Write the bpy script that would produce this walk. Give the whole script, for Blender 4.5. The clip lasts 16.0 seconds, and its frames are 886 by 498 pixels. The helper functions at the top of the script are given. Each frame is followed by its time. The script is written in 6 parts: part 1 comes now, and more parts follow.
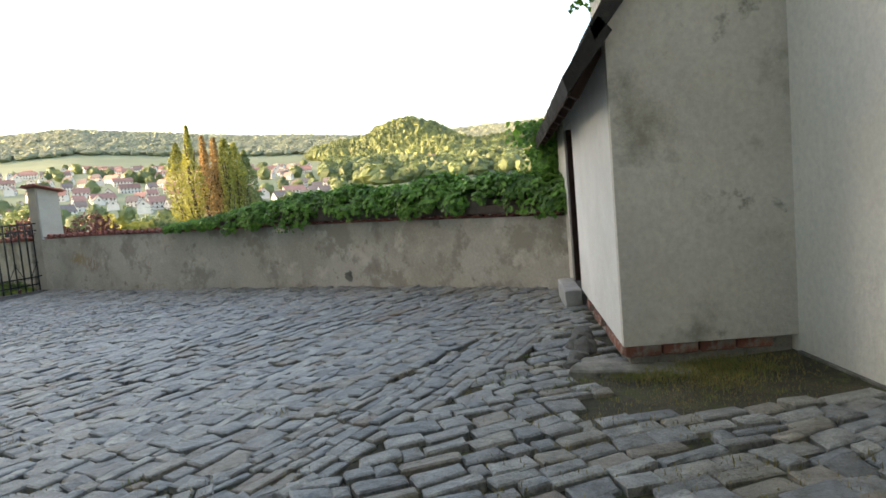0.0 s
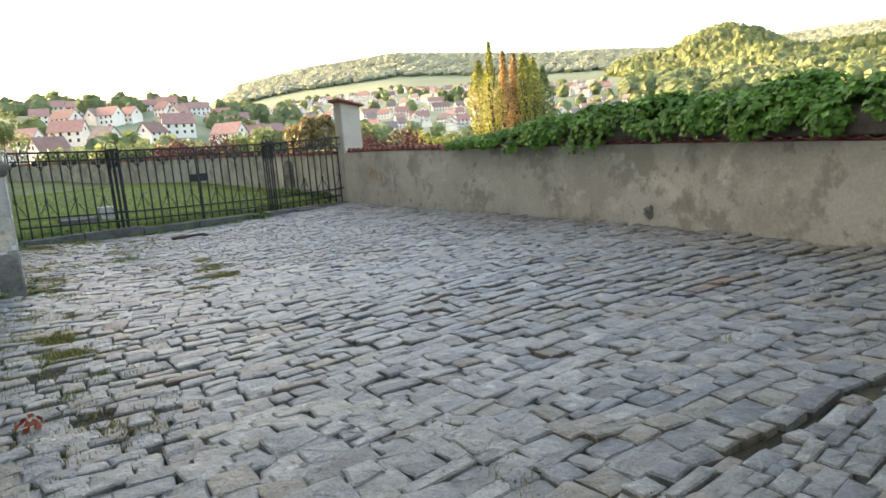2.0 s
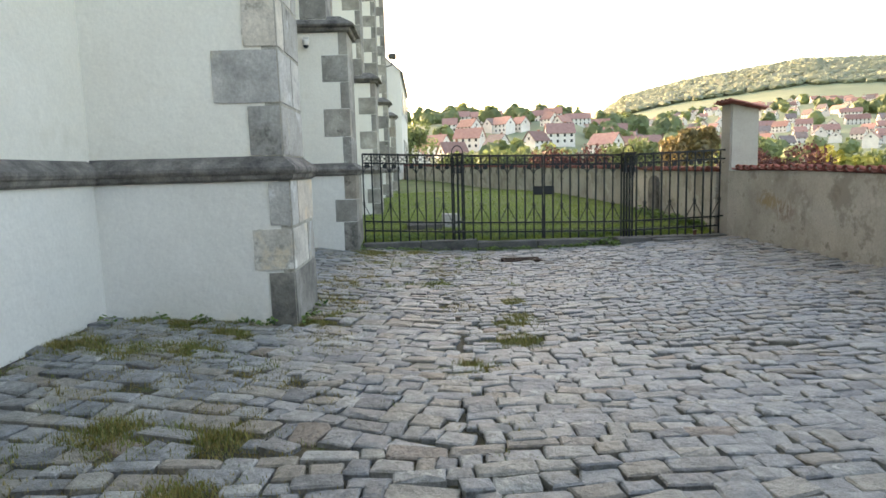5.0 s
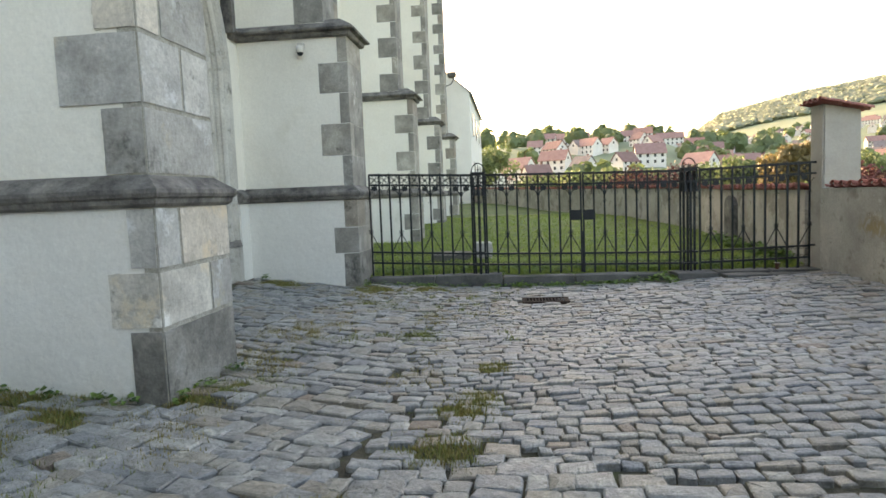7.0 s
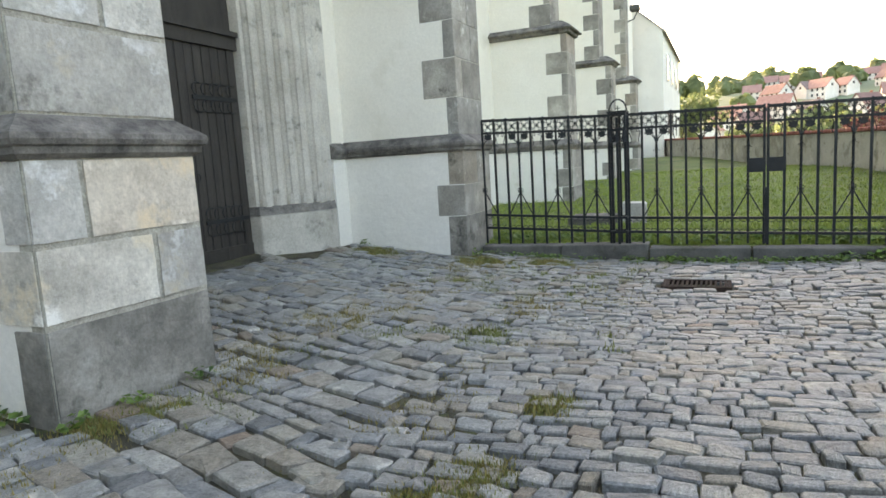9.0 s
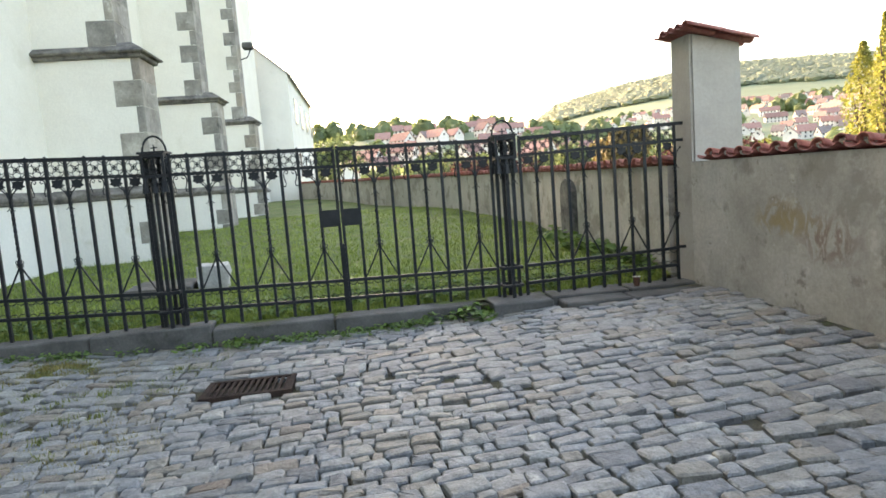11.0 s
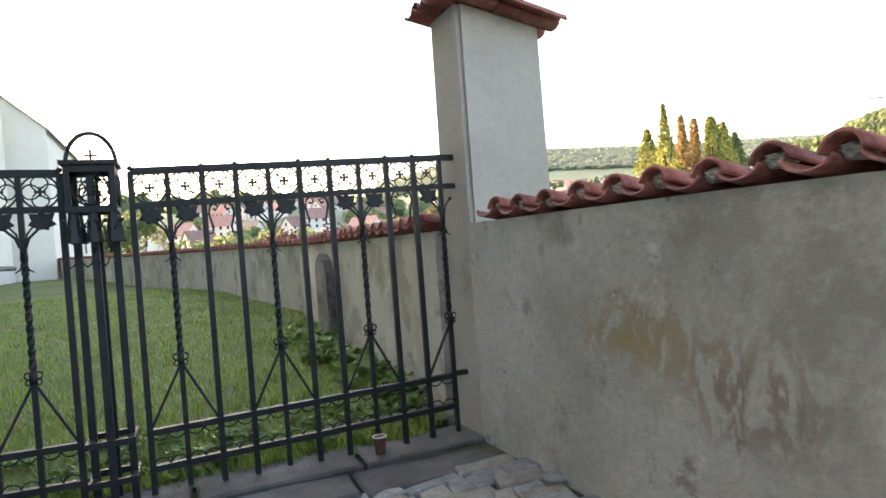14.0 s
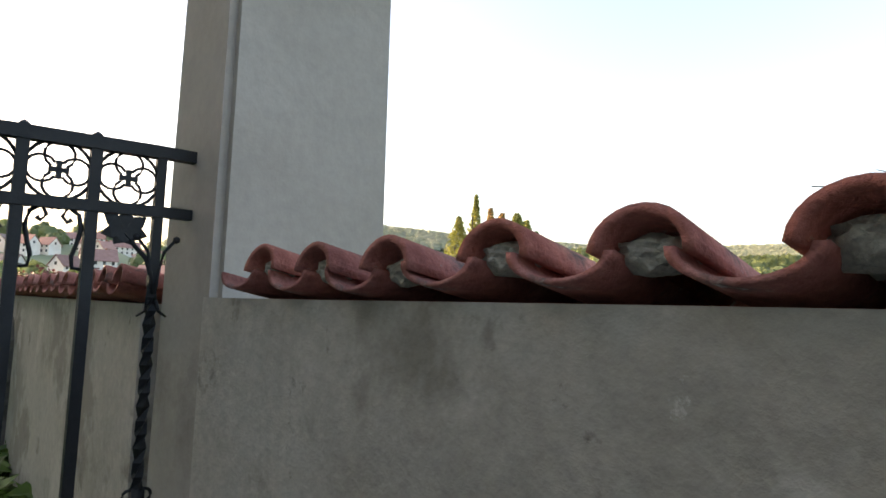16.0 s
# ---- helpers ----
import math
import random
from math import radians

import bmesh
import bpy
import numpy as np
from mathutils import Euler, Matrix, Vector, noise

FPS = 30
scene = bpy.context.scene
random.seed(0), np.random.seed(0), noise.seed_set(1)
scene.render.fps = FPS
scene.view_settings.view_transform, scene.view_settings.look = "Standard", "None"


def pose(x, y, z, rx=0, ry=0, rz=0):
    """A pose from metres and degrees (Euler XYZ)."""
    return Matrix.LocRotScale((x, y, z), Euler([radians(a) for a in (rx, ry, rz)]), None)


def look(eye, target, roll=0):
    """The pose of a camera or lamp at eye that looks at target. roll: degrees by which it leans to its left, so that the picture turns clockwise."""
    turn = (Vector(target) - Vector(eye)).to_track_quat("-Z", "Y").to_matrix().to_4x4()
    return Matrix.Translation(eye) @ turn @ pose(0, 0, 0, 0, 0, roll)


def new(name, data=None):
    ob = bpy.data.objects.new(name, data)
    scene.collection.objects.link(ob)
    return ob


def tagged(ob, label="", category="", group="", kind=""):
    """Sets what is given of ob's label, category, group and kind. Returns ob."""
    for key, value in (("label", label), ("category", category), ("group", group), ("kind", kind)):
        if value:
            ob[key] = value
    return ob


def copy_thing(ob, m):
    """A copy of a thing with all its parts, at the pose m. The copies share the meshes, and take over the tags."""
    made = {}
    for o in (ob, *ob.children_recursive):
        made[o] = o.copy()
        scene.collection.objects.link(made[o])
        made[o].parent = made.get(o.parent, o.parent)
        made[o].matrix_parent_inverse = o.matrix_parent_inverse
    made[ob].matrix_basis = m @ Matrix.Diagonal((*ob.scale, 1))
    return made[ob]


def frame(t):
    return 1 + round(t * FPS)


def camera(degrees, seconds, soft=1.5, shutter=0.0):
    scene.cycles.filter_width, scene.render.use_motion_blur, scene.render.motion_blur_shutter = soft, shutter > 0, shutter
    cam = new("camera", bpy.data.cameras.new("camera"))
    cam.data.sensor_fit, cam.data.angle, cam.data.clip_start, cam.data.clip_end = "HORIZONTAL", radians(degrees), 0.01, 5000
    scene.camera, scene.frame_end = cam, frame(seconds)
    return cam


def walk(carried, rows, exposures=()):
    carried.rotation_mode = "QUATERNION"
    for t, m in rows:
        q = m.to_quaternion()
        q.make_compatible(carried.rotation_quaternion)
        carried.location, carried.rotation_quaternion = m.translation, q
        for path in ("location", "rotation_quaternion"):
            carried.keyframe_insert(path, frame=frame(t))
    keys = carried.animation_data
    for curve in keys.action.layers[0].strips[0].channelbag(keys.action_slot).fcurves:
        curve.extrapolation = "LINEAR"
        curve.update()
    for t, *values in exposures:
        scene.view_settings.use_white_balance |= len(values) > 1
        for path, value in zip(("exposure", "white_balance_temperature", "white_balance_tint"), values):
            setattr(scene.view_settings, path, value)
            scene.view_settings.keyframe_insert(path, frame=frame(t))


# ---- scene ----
cam = camera(70.5, 16.0, soft=1.6)
PATH = [
    (0, (0.08, 0.069, 1.283), (0.074, 2.062, 1.118), -4.9),
    (0.5, (-0.056, 0.482, 1.26), (-0.333, 2.453, 1.061), -2.9),
    (0.6, (-0.074, 0.567, 1.263), (-0.305, 2.542, 1.044), -2.1),
    (1, (-0.037, 0.998, 1.267), (-0.101, 2.979, 0.996), -2.1),
    (1.2, (-0.071, 1.197, 1.285), (-0.214, 3.166, 0.969), -3.1),
    (1.5, (-0.119, 1.417, 1.327), (-0.559, 3.341, 1.005), -4.7),
    (2, (-0.321, 2.079, 1.24), (-1.213, 3.835, 0.896), -4.3),
    (2.5, (-0.557, 2.518, 1.259), (-1.725, 4.099, 0.89), -3.3),
    (3, (-0.808, 2.914, 1.272), (-2.29, 4.207, 0.909), -4.0),
    (3.5, (-1.208, 3.306, 1.263), (-2.796, 4.468, 0.903), -0.4),
    (4, (-1.55, 3.725, 1.226), (-3.234, 4.754, 0.902), -1.1),
    (4.2, (-1.675, 3.878, 1.253), (-3.397, 4.856, 0.971), -1.9),
    (6.3, (-2.907, 5.81, 1.23), (-4.579, 6.891, 1.037), -1.1),
    (6.5, (-3.037, 6.042, 1.218), (-4.764, 7.031, 1.016), -1.1),
    (7, (-3.213, 6.509, 1.187), (-5.051, 7.279, 1.019), -2.3),
    (7.5, (-3.517, 6.964, 1.152), (-5.362, 7.707, 0.947), -2.7),
    (8, (-3.86, 7.424, 1.079), (-5.799, 7.85, 0.837), -4.3),
    (8.5, (-4.264, 7.737, 1.035), (-6.23, 7.997, 0.773), -3.9),
    (9, (-4.754, 8.162, 1.038), (-6.729, 8.328, 0.768), -3.6),
    (9.5, (-5.151, 8.67, 1.038), (-7.069, 9.144, 0.731), -2.4),
    (10, (-5.579, 9.108, 1.043), (-7.353, 9.965, 0.696), -3.1),
    (10.2, (-5.705, 9.232, 1.051), (-7.429, 10.188, 0.707), -3.3),
    (12.3, (-7.097, 11.101, 1.085), (-8.621, 12.392, 0.978), -5.5),
    (12.5, (-7.223, 11.321, 1.052), (-8.73, 12.631, 0.948), -5.5),
    (13, (-7.459, 11.938, 1.056), (-8.764, 13.452, 0.995), -5.5),
    (13.5, (-7.582, 12.412, 1.04), (-8.802, 13.996, 1.011), -5.5),
    (14, (-7.855, 12.834, 0.969), (-9.092, 14.405, 0.95), -4.3),
    (14.5, (-8.018, 13.314, 0.976), (-9.207, 14.921, 0.969), -4.2),
    (15, (-8.206, 13.743, 1.037), (-9.348, 15.385, 1.05), -1.2),
    (15.5, (-8.517, 14.092, 1.089), (-9.472, 15.848, 1.147), 0.1),
    (16, (-8.817, 14.468, 1.06), (-9.514, 16.327, 1.255), 1.9),
]
walk(cam, [(t, look(eye, target, roll)) for t, eye, target, roll in PATH],
     [(0, 2.98, 7050, 15), (1, 3.27, 7100, 15), (3, 3.27, 7400, 17), (6.5, 3.09, 7600, 17), (8, 3.21, 7750, 18), (9.5, 3.5, 7700, 18), (10, 3.55, 7600, 17), (12.5, 3.3, 7200, 19), (14.5, 3.32, 6950, 19), (15.5, 3.25, 6950, 19), (16, 2.62, 6950, 19)])

# ---- world, sun ----
SUN_AZ, SUN_EL = 97.0, 9.0  # degrees left of +y, above the horizon
world = bpy.data.worlds.new("world")
scene.world = world
world.use_nodes = True
wn = world.node_tree
sky = wn.nodes.new("ShaderNodeTexSky")
sky.sky_type = "NISHITA"
sky.sun_disc = False
sky.sun_elevation = radians(SUN_EL)
sky.sun_rotation = radians(-SUN_AZ)
sky.air_density, sky.dust_density, sky.ozone_density = 0.9, 4.2, 0.7
wn.nodes["Background"].inputs["Strength"].default_value = 0.15
wn.links.new(sky.outputs["Color"], wn.nodes["Background"].inputs["Color"])
sun = new("sun", bpy.data.lights.new("sun", "SUN"))
sun.data.energy, sun.data.angle, sun.data.color = 1.3, radians(0.6), (1.0, 0.8, 0.56)
sd = Vector((-math.sin(radians(SUN_AZ)) * math.cos(radians(SUN_EL)), math.cos(radians(SUN_AZ)) * math.cos(radians(SUN_EL)), math.sin(radians(SUN_EL))))
sun.matrix_world = look(sd * 50, (0, 0, 0))


# ---- materials ----
def nodes_of(name):
    m = bpy.data.materials.new(name)
    m.use_nodes = True
    return m, m.node_tree, m.node_tree.nodes["Principled BSDF"]


def noise_tex(nt, scale, detail=4.0, rough=0.6, stretch=None):
    tc = nt.nodes.new("ShaderNodeTexCoord")
    n = nt.nodes.new("ShaderNodeTexNoise")
    n.inputs["Scale"].default_value, n.inputs["Detail"].default_value, n.inputs["Roughness"].default_value = scale, detail, rough
    if stretch:
        mp = nt.nodes.new("ShaderNodeMapping")
        mp.inputs["Scale"].default_value = stretch
        nt.links.new(tc.outputs["Object"], mp.inputs["Vector"])
        nt.links.new(mp.outputs["Vector"], n.inputs["Vector"])
    else:
        nt.links.new(tc.outputs["Object"], n.inputs["Vector"])
    return n


def ramp(nt, source, stops):
    r = nt.nodes.new("ShaderNodeValToRGB")
    while len(r.color_ramp.elements) < len(stops):
        r.color_ramp.elements.new(0.5)
    for el, (p, c) in zip(r.color_ramp.elements, stops):
        el.position, el.color = p, (*c, 1)
    nt.links.new(source, r.inputs["Fac"])
    return r.outputs["Color"]


def mix(nt, fac, a, b, mode="MIX"):
    x = nt.nodes.new("ShaderNodeMix")
    x.data_type, x.blend_type = "RGBA", mode
    for sock, v in ((x.inputs[0], fac), (x.inputs[6], a), (x.inputs[7], b)):
        if isinstance(v, (int, float)):
            sock.default_value = v
        elif isinstance(v, tuple):
            sock.default_value = (*v, 1)
        else:
            nt.links.new(v, sock)
    return x.outputs[2]


def grey(v):
    return (v, v, v)


def surface(name, stops, big=1.5, fine=40.0, rough=0.85, bump=0.3, metal=0.0, fleck=0.35, vary=0.0, islands=0.0, stains=(), stretch=None, bump_scale=None, spec=0.4, tones=None):
    """Two scales of noise in colour, fine relief; vary: per object, islands: per loose piece; stains: (colour, scale, from, to)."""
    m, nt, bs = nodes_of(name)
    a = noise_tex(nt, big, 5.0, 0.65, stretch)
    col = ramp(nt, a.outputs["Fac"], stops)
    f = noise_tex(nt, fine, 4.0, 0.7, stretch)
    shade = ramp(nt, f.outputs["Fac"], [(0.25, grey(1 - fleck)), (0.75, grey(1 + fleck * 0.4))])
    col = mix(nt, 1.0, col, shade, "MULTIPLY")
    for colour, scale, lo, hi in stains:
        s = noise_tex(nt, scale, 6.0, 0.7)
        k = ramp(nt, s.outputs["Fac"], [(lo, grey(0)), (hi, grey(1))])
        col = mix(nt, k, col, colour)
    if vary or islands:
        if vary:
            src = nt.nodes.new("ShaderNodeObjectInfo").outputs["Random"]
        else:
            src = nt.nodes.new("ShaderNodeNewGeometry").outputs["Random Per Island"]
        w = vary or islands
        k = ramp(nt, src, tones or [(0.0, (1 - w, 1 - w, 1 - w)), (0.3, (1, 1, 1)), (0.5, (1 - w * 0.5, 1 - w * 0.46, 1 - w * 0.4)), (0.72, (1 + w * 0.55, 1 + w * 0.5, 1 + w * 0.42)), (0.9, (1 + w * 0.2, 1 + w * 0.12, 1 - w * 0.02)), (0.97, (1 + w * 0.3, 1 + w * 0.02, 1 - w * 0.25)), (1.0, (1 - w * 0.1, 1 - w * 0.4, 1 - w * 0.5))])
        col = mix(nt, 1.0, col, k, "MULTIPLY")
    nt.links.new(col, bs.inputs["Base Color"])
    rr = ramp(nt, f.outputs["Fac"], [(0.2, grey(max(rough - 0.12, 0.05))), (0.8, grey(min(rough + 0.1, 1.0)))])
    nt.links.new(rr, bs.inputs["Roughness"])
    bs.inputs["Metallic"].default_value = metal
    bs.inputs["Specular IOR Level"].default_value = spec
    if bump:
        b = nt.nodes.new("ShaderNodeBump")
        b.inputs["Strength"].default_value, b.inputs["Distance"].default_value = bump, 0.02
        src = noise_tex(nt, bump_scale, 6.0, 0.65).outputs["Fac"] if bump_scale else f.outputs["Fac"]
        nt.links.new(src, b.inputs["Height"])
        nt.links.new(b.outputs["Normal"], bs.inputs["Normal"])
    return m


def leafy(name, dark, light, through_=0.3, fine=3.0, each=0.55):
    m, nt, bs = nodes_of(name)
    a = noise_tex(nt, fine, 3.0, 0.6)
    g = nt.nodes.new("ShaderNodeNewGeometry")
    add = nt.nodes.new("ShaderNodeMath")
    add.operation = "MULTIPLY_ADD"
    add.inputs[1].default_value = each
    nt.links.new(g.outputs["Random Per Island"], add.inputs[0])
    sub = nt.nodes.new("ShaderNodeMath")
    sub.operation = "SUBTRACT"
    sub.inputs[1].default_value = each / 2
    nt.links.new(a.outputs["Fac"], sub.inputs[0])
    nt.links.new(sub.outputs[0], add.inputs[2])
    col = ramp(nt, add.outputs[0], [(0.15, dark), (0.8, light)])
    nt.links.new(col, bs.inputs["Base Color"])
    bs.inputs["Roughness"].default_value = 0.55
    tr = nt.nodes.new("ShaderNodeBsdfTranslucent")
    nt.links.new(col, tr.inputs["Color"])
    mx = nt.nodes.new("ShaderNodeMixShader")
    mx.inputs[0].default_value = through_
    nt.links.new(bs.outputs[0], mx.inputs[1])
    nt.links.new(tr.outputs[0], mx.inputs[2])
    nt.links.new(mx.outputs[0], nt.nodes["Material Output"].inputs["Surface"])
    return m


M_PLASTER = surface("old_plaster", [(0.32, (0.35, 0.318, 0.27)), (0.5, (0.45, 0.415, 0.358)), (0.68, (0.52, 0.485, 0.425))], 0.9, 26, 0.92, 0.28, fleck=0.22, bump_scale=30,
                    stains=[((0.3, 0.272, 0.228), 1.3, 0.53, 0.59), ((0.54, 0.505, 0.445), 1.7, 0.56, 0.66), ((0.25, 0.225, 0.188), 2.6, 0.6, 0.66), ((0.18, 0.16, 0.13), 6.0, 0.65, 0.72), ((0.6, 0.57, 0.52), 9.0, 0.68, 0.74)])


def rust_marks(m, spots):
    """Brown-yellow run marks about a few spots of a wall."""
    nt = m.node_tree
    bs = nt.nodes["Principled BSDF"]
    col = bs.inputs["Base Color"].links[0].from_socket
    tc = nt.nodes.new("ShaderNodeTexCoord")
    w = noise_tex(nt, 6.5, 7.0, 0.62, (1.0, 1.0, 0.55))
    w.inputs["Distortion"].default_value = 0.9
    veins = ramp(nt, w.outputs["Fac"], [(0.4, grey(0)), (0.46, grey(1)), (0.51, grey(0.85)), (0.57, grey(0))])
    for (x, y, z), (sx, sy, sz), colour in spots:
        mp = nt.nodes.new("ShaderNodeMapping")
        mp.vector_type = "POINT"
        mp.inputs["Location"].default_value = (-x / sx, -y / sy, -z / sz)
        mp.inputs["Scale"].default_value = (1 / sx, 1 / sy, 1 / sz)
        nt.links.new(tc.outputs["Object"], mp.inputs["Vector"])
        ln = nt.nodes.new("ShaderNodeVectorMath")
        ln.operation = "LENGTH"
        nt.links.new(mp.outputs["Vector"], ln.inputs[0])
        near = ramp(nt, ln.outputs["Value"], [(0.3, grey(0.65)), (1.0, grey(0))])
        both = mix(nt, 1.0, veins, near, "MULTIPLY")
        col = mix(nt, both, col, colour)
    nt.links.new(col, bs.inputs["Base Color"])


rust_marks(M_PLASTER, [((-8.8, 15.22, 0.57), (0.42, 0.5, 0.2), (0.24, 0.155, 0.05)), ((-8.35, 14.99, 0.4), (0.42, 0.45, 0.26), (0.17, 0.085, 0.05)), ((-8.75, 15.2, 0.5), (0.5, 0.5, 0.13), (0.33, 0.255, 0.13))])
M_PIER = surface("pier_plaster", [(0.3, (0.35, 0.315, 0.27)), (0.7, (0.46, 0.422, 0.365))], 1.1, 30, 0.92, 0.2, fleck=0.12, bump_scale=14, stains=[((0.28, 0.25, 0.21), 1.6, 0.58, 0.7)])
M_WHITE = surface("church_plaster", [(0.3, (0.74, 0.697, 0.603)), (0.7, (0.82, 0.785, 0.693))], 0.8, 30, 0.9, 0.5, fleck=0.1, bump_scale=7, stains=[((0.68, 0.64, 0.54), 0.9, 0.6, 0.72)])
M_LIME = surface("lime_white", [(0.3, (0.7, 0.675, 0.615)), (0.7, (0.78, 0.757, 0.695))], 0.9, 26, 0.9, 0.55, fleck=0.1, bump_scale=7, stains=[((0.6, 0.57, 0.48), 1.3, 0.62, 0.75)])
M_SHEDWHITE = surface("shed_white", [(0.3, (0.66, 0.64, 0.6)), (0.7, (0.8, 0.79, 0.76))], 1.2, 30, 0.9, 0.3, fleck=0.12)
M_SHEDGREY = surface("shed_grey", [(0.3, (0.52, 0.495, 0.44)), (0.7, (0.66, 0.635, 0.57))], 0.9, 24, 0.92, 0.35, fleck=0.2, stains=[((0.3, 0.28, 0.225), 1.3, 0.54, 0.68), ((0.17, 0.165, 0.125), 2.4, 0.62, 0.72)])
M_HOUSE = surface("house_plaster", [(0.3, (0.75, 0.715, 0.645)), (0.7, (0.84, 0.805, 0.735))], 0.9, 24, 0.92, 0.35, fleck=0.15, stains=[((0.42, 0.39, 0.33), 1.2, 0.6, 0.74)])
M_QUOIN = surface("quoin_stone", [(0.3, (0.2, 0.185, 0.16)), (0.5, (0.3, 0.28, 0.245)), (0.7, (0.44, 0.415, 0.365))], 2.2, 38, 0.9, 0.6, fleck=0.3, vary=0.3, bump_scale=20, stains=[((0.1, 0.095, 0.082), 2.3, 0.6, 0.7), ((0.56, 0.535, 0.48), 2.9, 0.6, 0.72)])
M_ASHLAR = surface("ashlar", [(0.3, (0.36, 0.34, 0.305)), (0.5, (0.54, 0.515, 0.465)), (0.7, (0.68, 0.65, 0.585))], 1.9, 30, 0.92, 0.9, fleck=0.28, vary=0.34, bump_scale=11,
                   stains=[((0.1, 0.095, 0.085), 1.7, 0.59, 0.7), ((0.62, 0.54, 0.41), 1.1, 0.56, 0.64), ((0.72, 0.71, 0.68), 2.4, 0.6, 0.68)])
M_FOOT = surface("foot_stone", [(0.3, (0.12, 0.115, 0.1)), (0.5, (0.24, 0.225, 0.195)), (0.7, (0.38, 0.36, 0.32))], 2.4, 34, 0.92, 0.8, fleck=0.35, bump_scale=14, stains=[((0.06, 0.058, 0.05), 2.2, 0.54, 0.66)])
M_LEDGE = surface("ledge_stone", [(0.35, (0.07, 0.065, 0.06)), (0.55, (0.2, 0.185, 0.165)), (0.75, (0.33, 0.31, 0.27))], 3.5, 40, 0.92, 0.6, fleck=0.35)
M_JAMB = surface("jamb_stone", [(0.3, (0.38, 0.355, 0.305)), (0.5, (0.51, 0.48, 0.42)), (0.7, (0.62, 0.59, 0.52))], 1.3, 36, 0.9, 0.5, fleck=0.25, stains=[((0.12, 0.115, 0.1), 1.9, 0.58, 0.72), ((0.2, 0.19, 0.165), 4.5, 0.58, 0.7)])
M_PLINTH = surface("kerb_stone", [(0.3, (0.07, 0.068, 0.062)), (0.7, (0.17, 0.163, 0.147))], 2.5, 45, 0.88, 0.5, fleck=0.35, stains=[((0.05, 0.052, 0.03), 3.0, 0.58, 0.7)])
TONES = [(0.0, (0.55, 0.56, 0.58)), (0.15, (0.82, 0.87, 0.93)), (0.3, (1.12, 1.13, 1.12)), (0.45, (0.74, 0.74, 0.74)), (0.58, (1.28, 1.28, 1.22)), (0.7, (0.95, 0.97, 1.0)), (0.8, (1.12, 1.07, 0.95)), (0.9, (0.9, 0.8, 0.68)), (0.965, (1.0, 0.92, 0.8)), (1.0, (0.78, 0.58, 0.45))]
M_COBBLE = surface("cobble", [(0.3, (0.16, 0.16, 0.153)), (0.5, (0.262, 0.261, 0.25)), (0.7, (0.358, 0.353, 0.335))], 11.0, 85, 0.46, 1.0, fleck=0.5, islands=0.5, tones=TONES, bump_scale=24, spec=0.5, stains=[((0.12, 0.115, 0.095), 17, 0.58, 0.68), ((0.44, 0.42, 0.385), 6, 0.6, 0.7)])
M_SETT = surface("cobble_sett", [(0.3, (0.16, 0.16, 0.153)), (0.5, (0.262, 0.261, 0.25)), (0.7, (0.358, 0.353, 0.335))], 11.0, 85, 0.46, 1.0, fleck=0.5, vary=0.5, tones=TONES, bump_scale=24, spec=0.5, stains=[((0.12, 0.115, 0.095), 17, 0.58, 0.68), ((0.44, 0.42, 0.385), 6, 0.6, 0.7)])
M_EARTH = surface("joint_earth", [(0.3, (0.04, 0.036, 0.026)), (0.5, (0.085, 0.075, 0.048)), (0.75, (0.16, 0.135, 0.075))], 3.0, 90, 0.95, 0.9, fleck=0.6, stains=[((0.08, 0.09, 0.035), 5, 0.52, 0.62)])
M_GRASS = surface("lawn", [(0.3, (0.06, 0.09, 0.02)), (0.55, (0.11, 0.15, 0.032)), (0.75, (0.17, 0.19, 0.055))], 1.1, 60, 0.9, 0.6, fleck=0.45, stains=[((0.14, 0.115, 0.055), 1.3, 0.54, 0.68)])
M_LAWNBLADE = leafy("lawn_blade", (0.12, 0.18, 0.03), (0.3, 0.38, 0.08), 0.4, 2)
M_IRON = surface("iron", [(0.3, (0.01, 0.011, 0.012)), (0.7, (0.022, 0.024, 0.026))], 8, 90, 0.55, 0.15, metal=0.0, fleck=0.25, spec=0.3)
M_RUST = surface("rusty_iron", [(0.3, (0.03, 0.022, 0.018)), (0.7, (0.075, 0.048, 0.036))], 9, 80, 0.92, 0.4, fleck=0.4, spec=0.15)
M_TILE = surface("roof_tile", [(0.3, (0.25, 0.085, 0.068)), (0.5, (0.4, 0.15, 0.12)), (0.75, (0.52, 0.26, 0.22))], 6, 60, 0.88, 0.4, fleck=0.35, vary=0.35, spec=0.25, stains=[((0.11, 0.09, 0.08), 7, 0.56, 0.68), ((0.46, 0.4, 0.36), 16, 0.62, 0.72)])
M_STEP = surface("concrete_step", [(0.3, (0.3, 0.295, 0.28)), (0.7, (0.44, 0.43, 0.41))], 4, 60, 0.9, 0.4, fleck=0.25)
M_MORTAR = surface("mortar", [(0.3, (0.3, 0.28, 0.23)), (0.7, (0.5, 0.47, 0.4))], 12, 70, 0.95, 0.8, fleck=0.4, bump_scale=40)
M_DOOR = surface("dark_wood", [(0.3, (0.02, 0.017, 0.015)), (0.7, (0.05, 0.043, 0.037))], 1.5, 20, 0.6, 0.4, fleck=0.35, stretch=(6, 6, 0.6))
M_SHEDDOOR = surface("shed_wood", [(0.3, (0.03, 0.014, 0.01)), (0.7, (0.07, 0.033, 0.022))], 1.5, 20, 0.7, 0.4, fleck=0.35, stretch=(6, 6, 0.6))
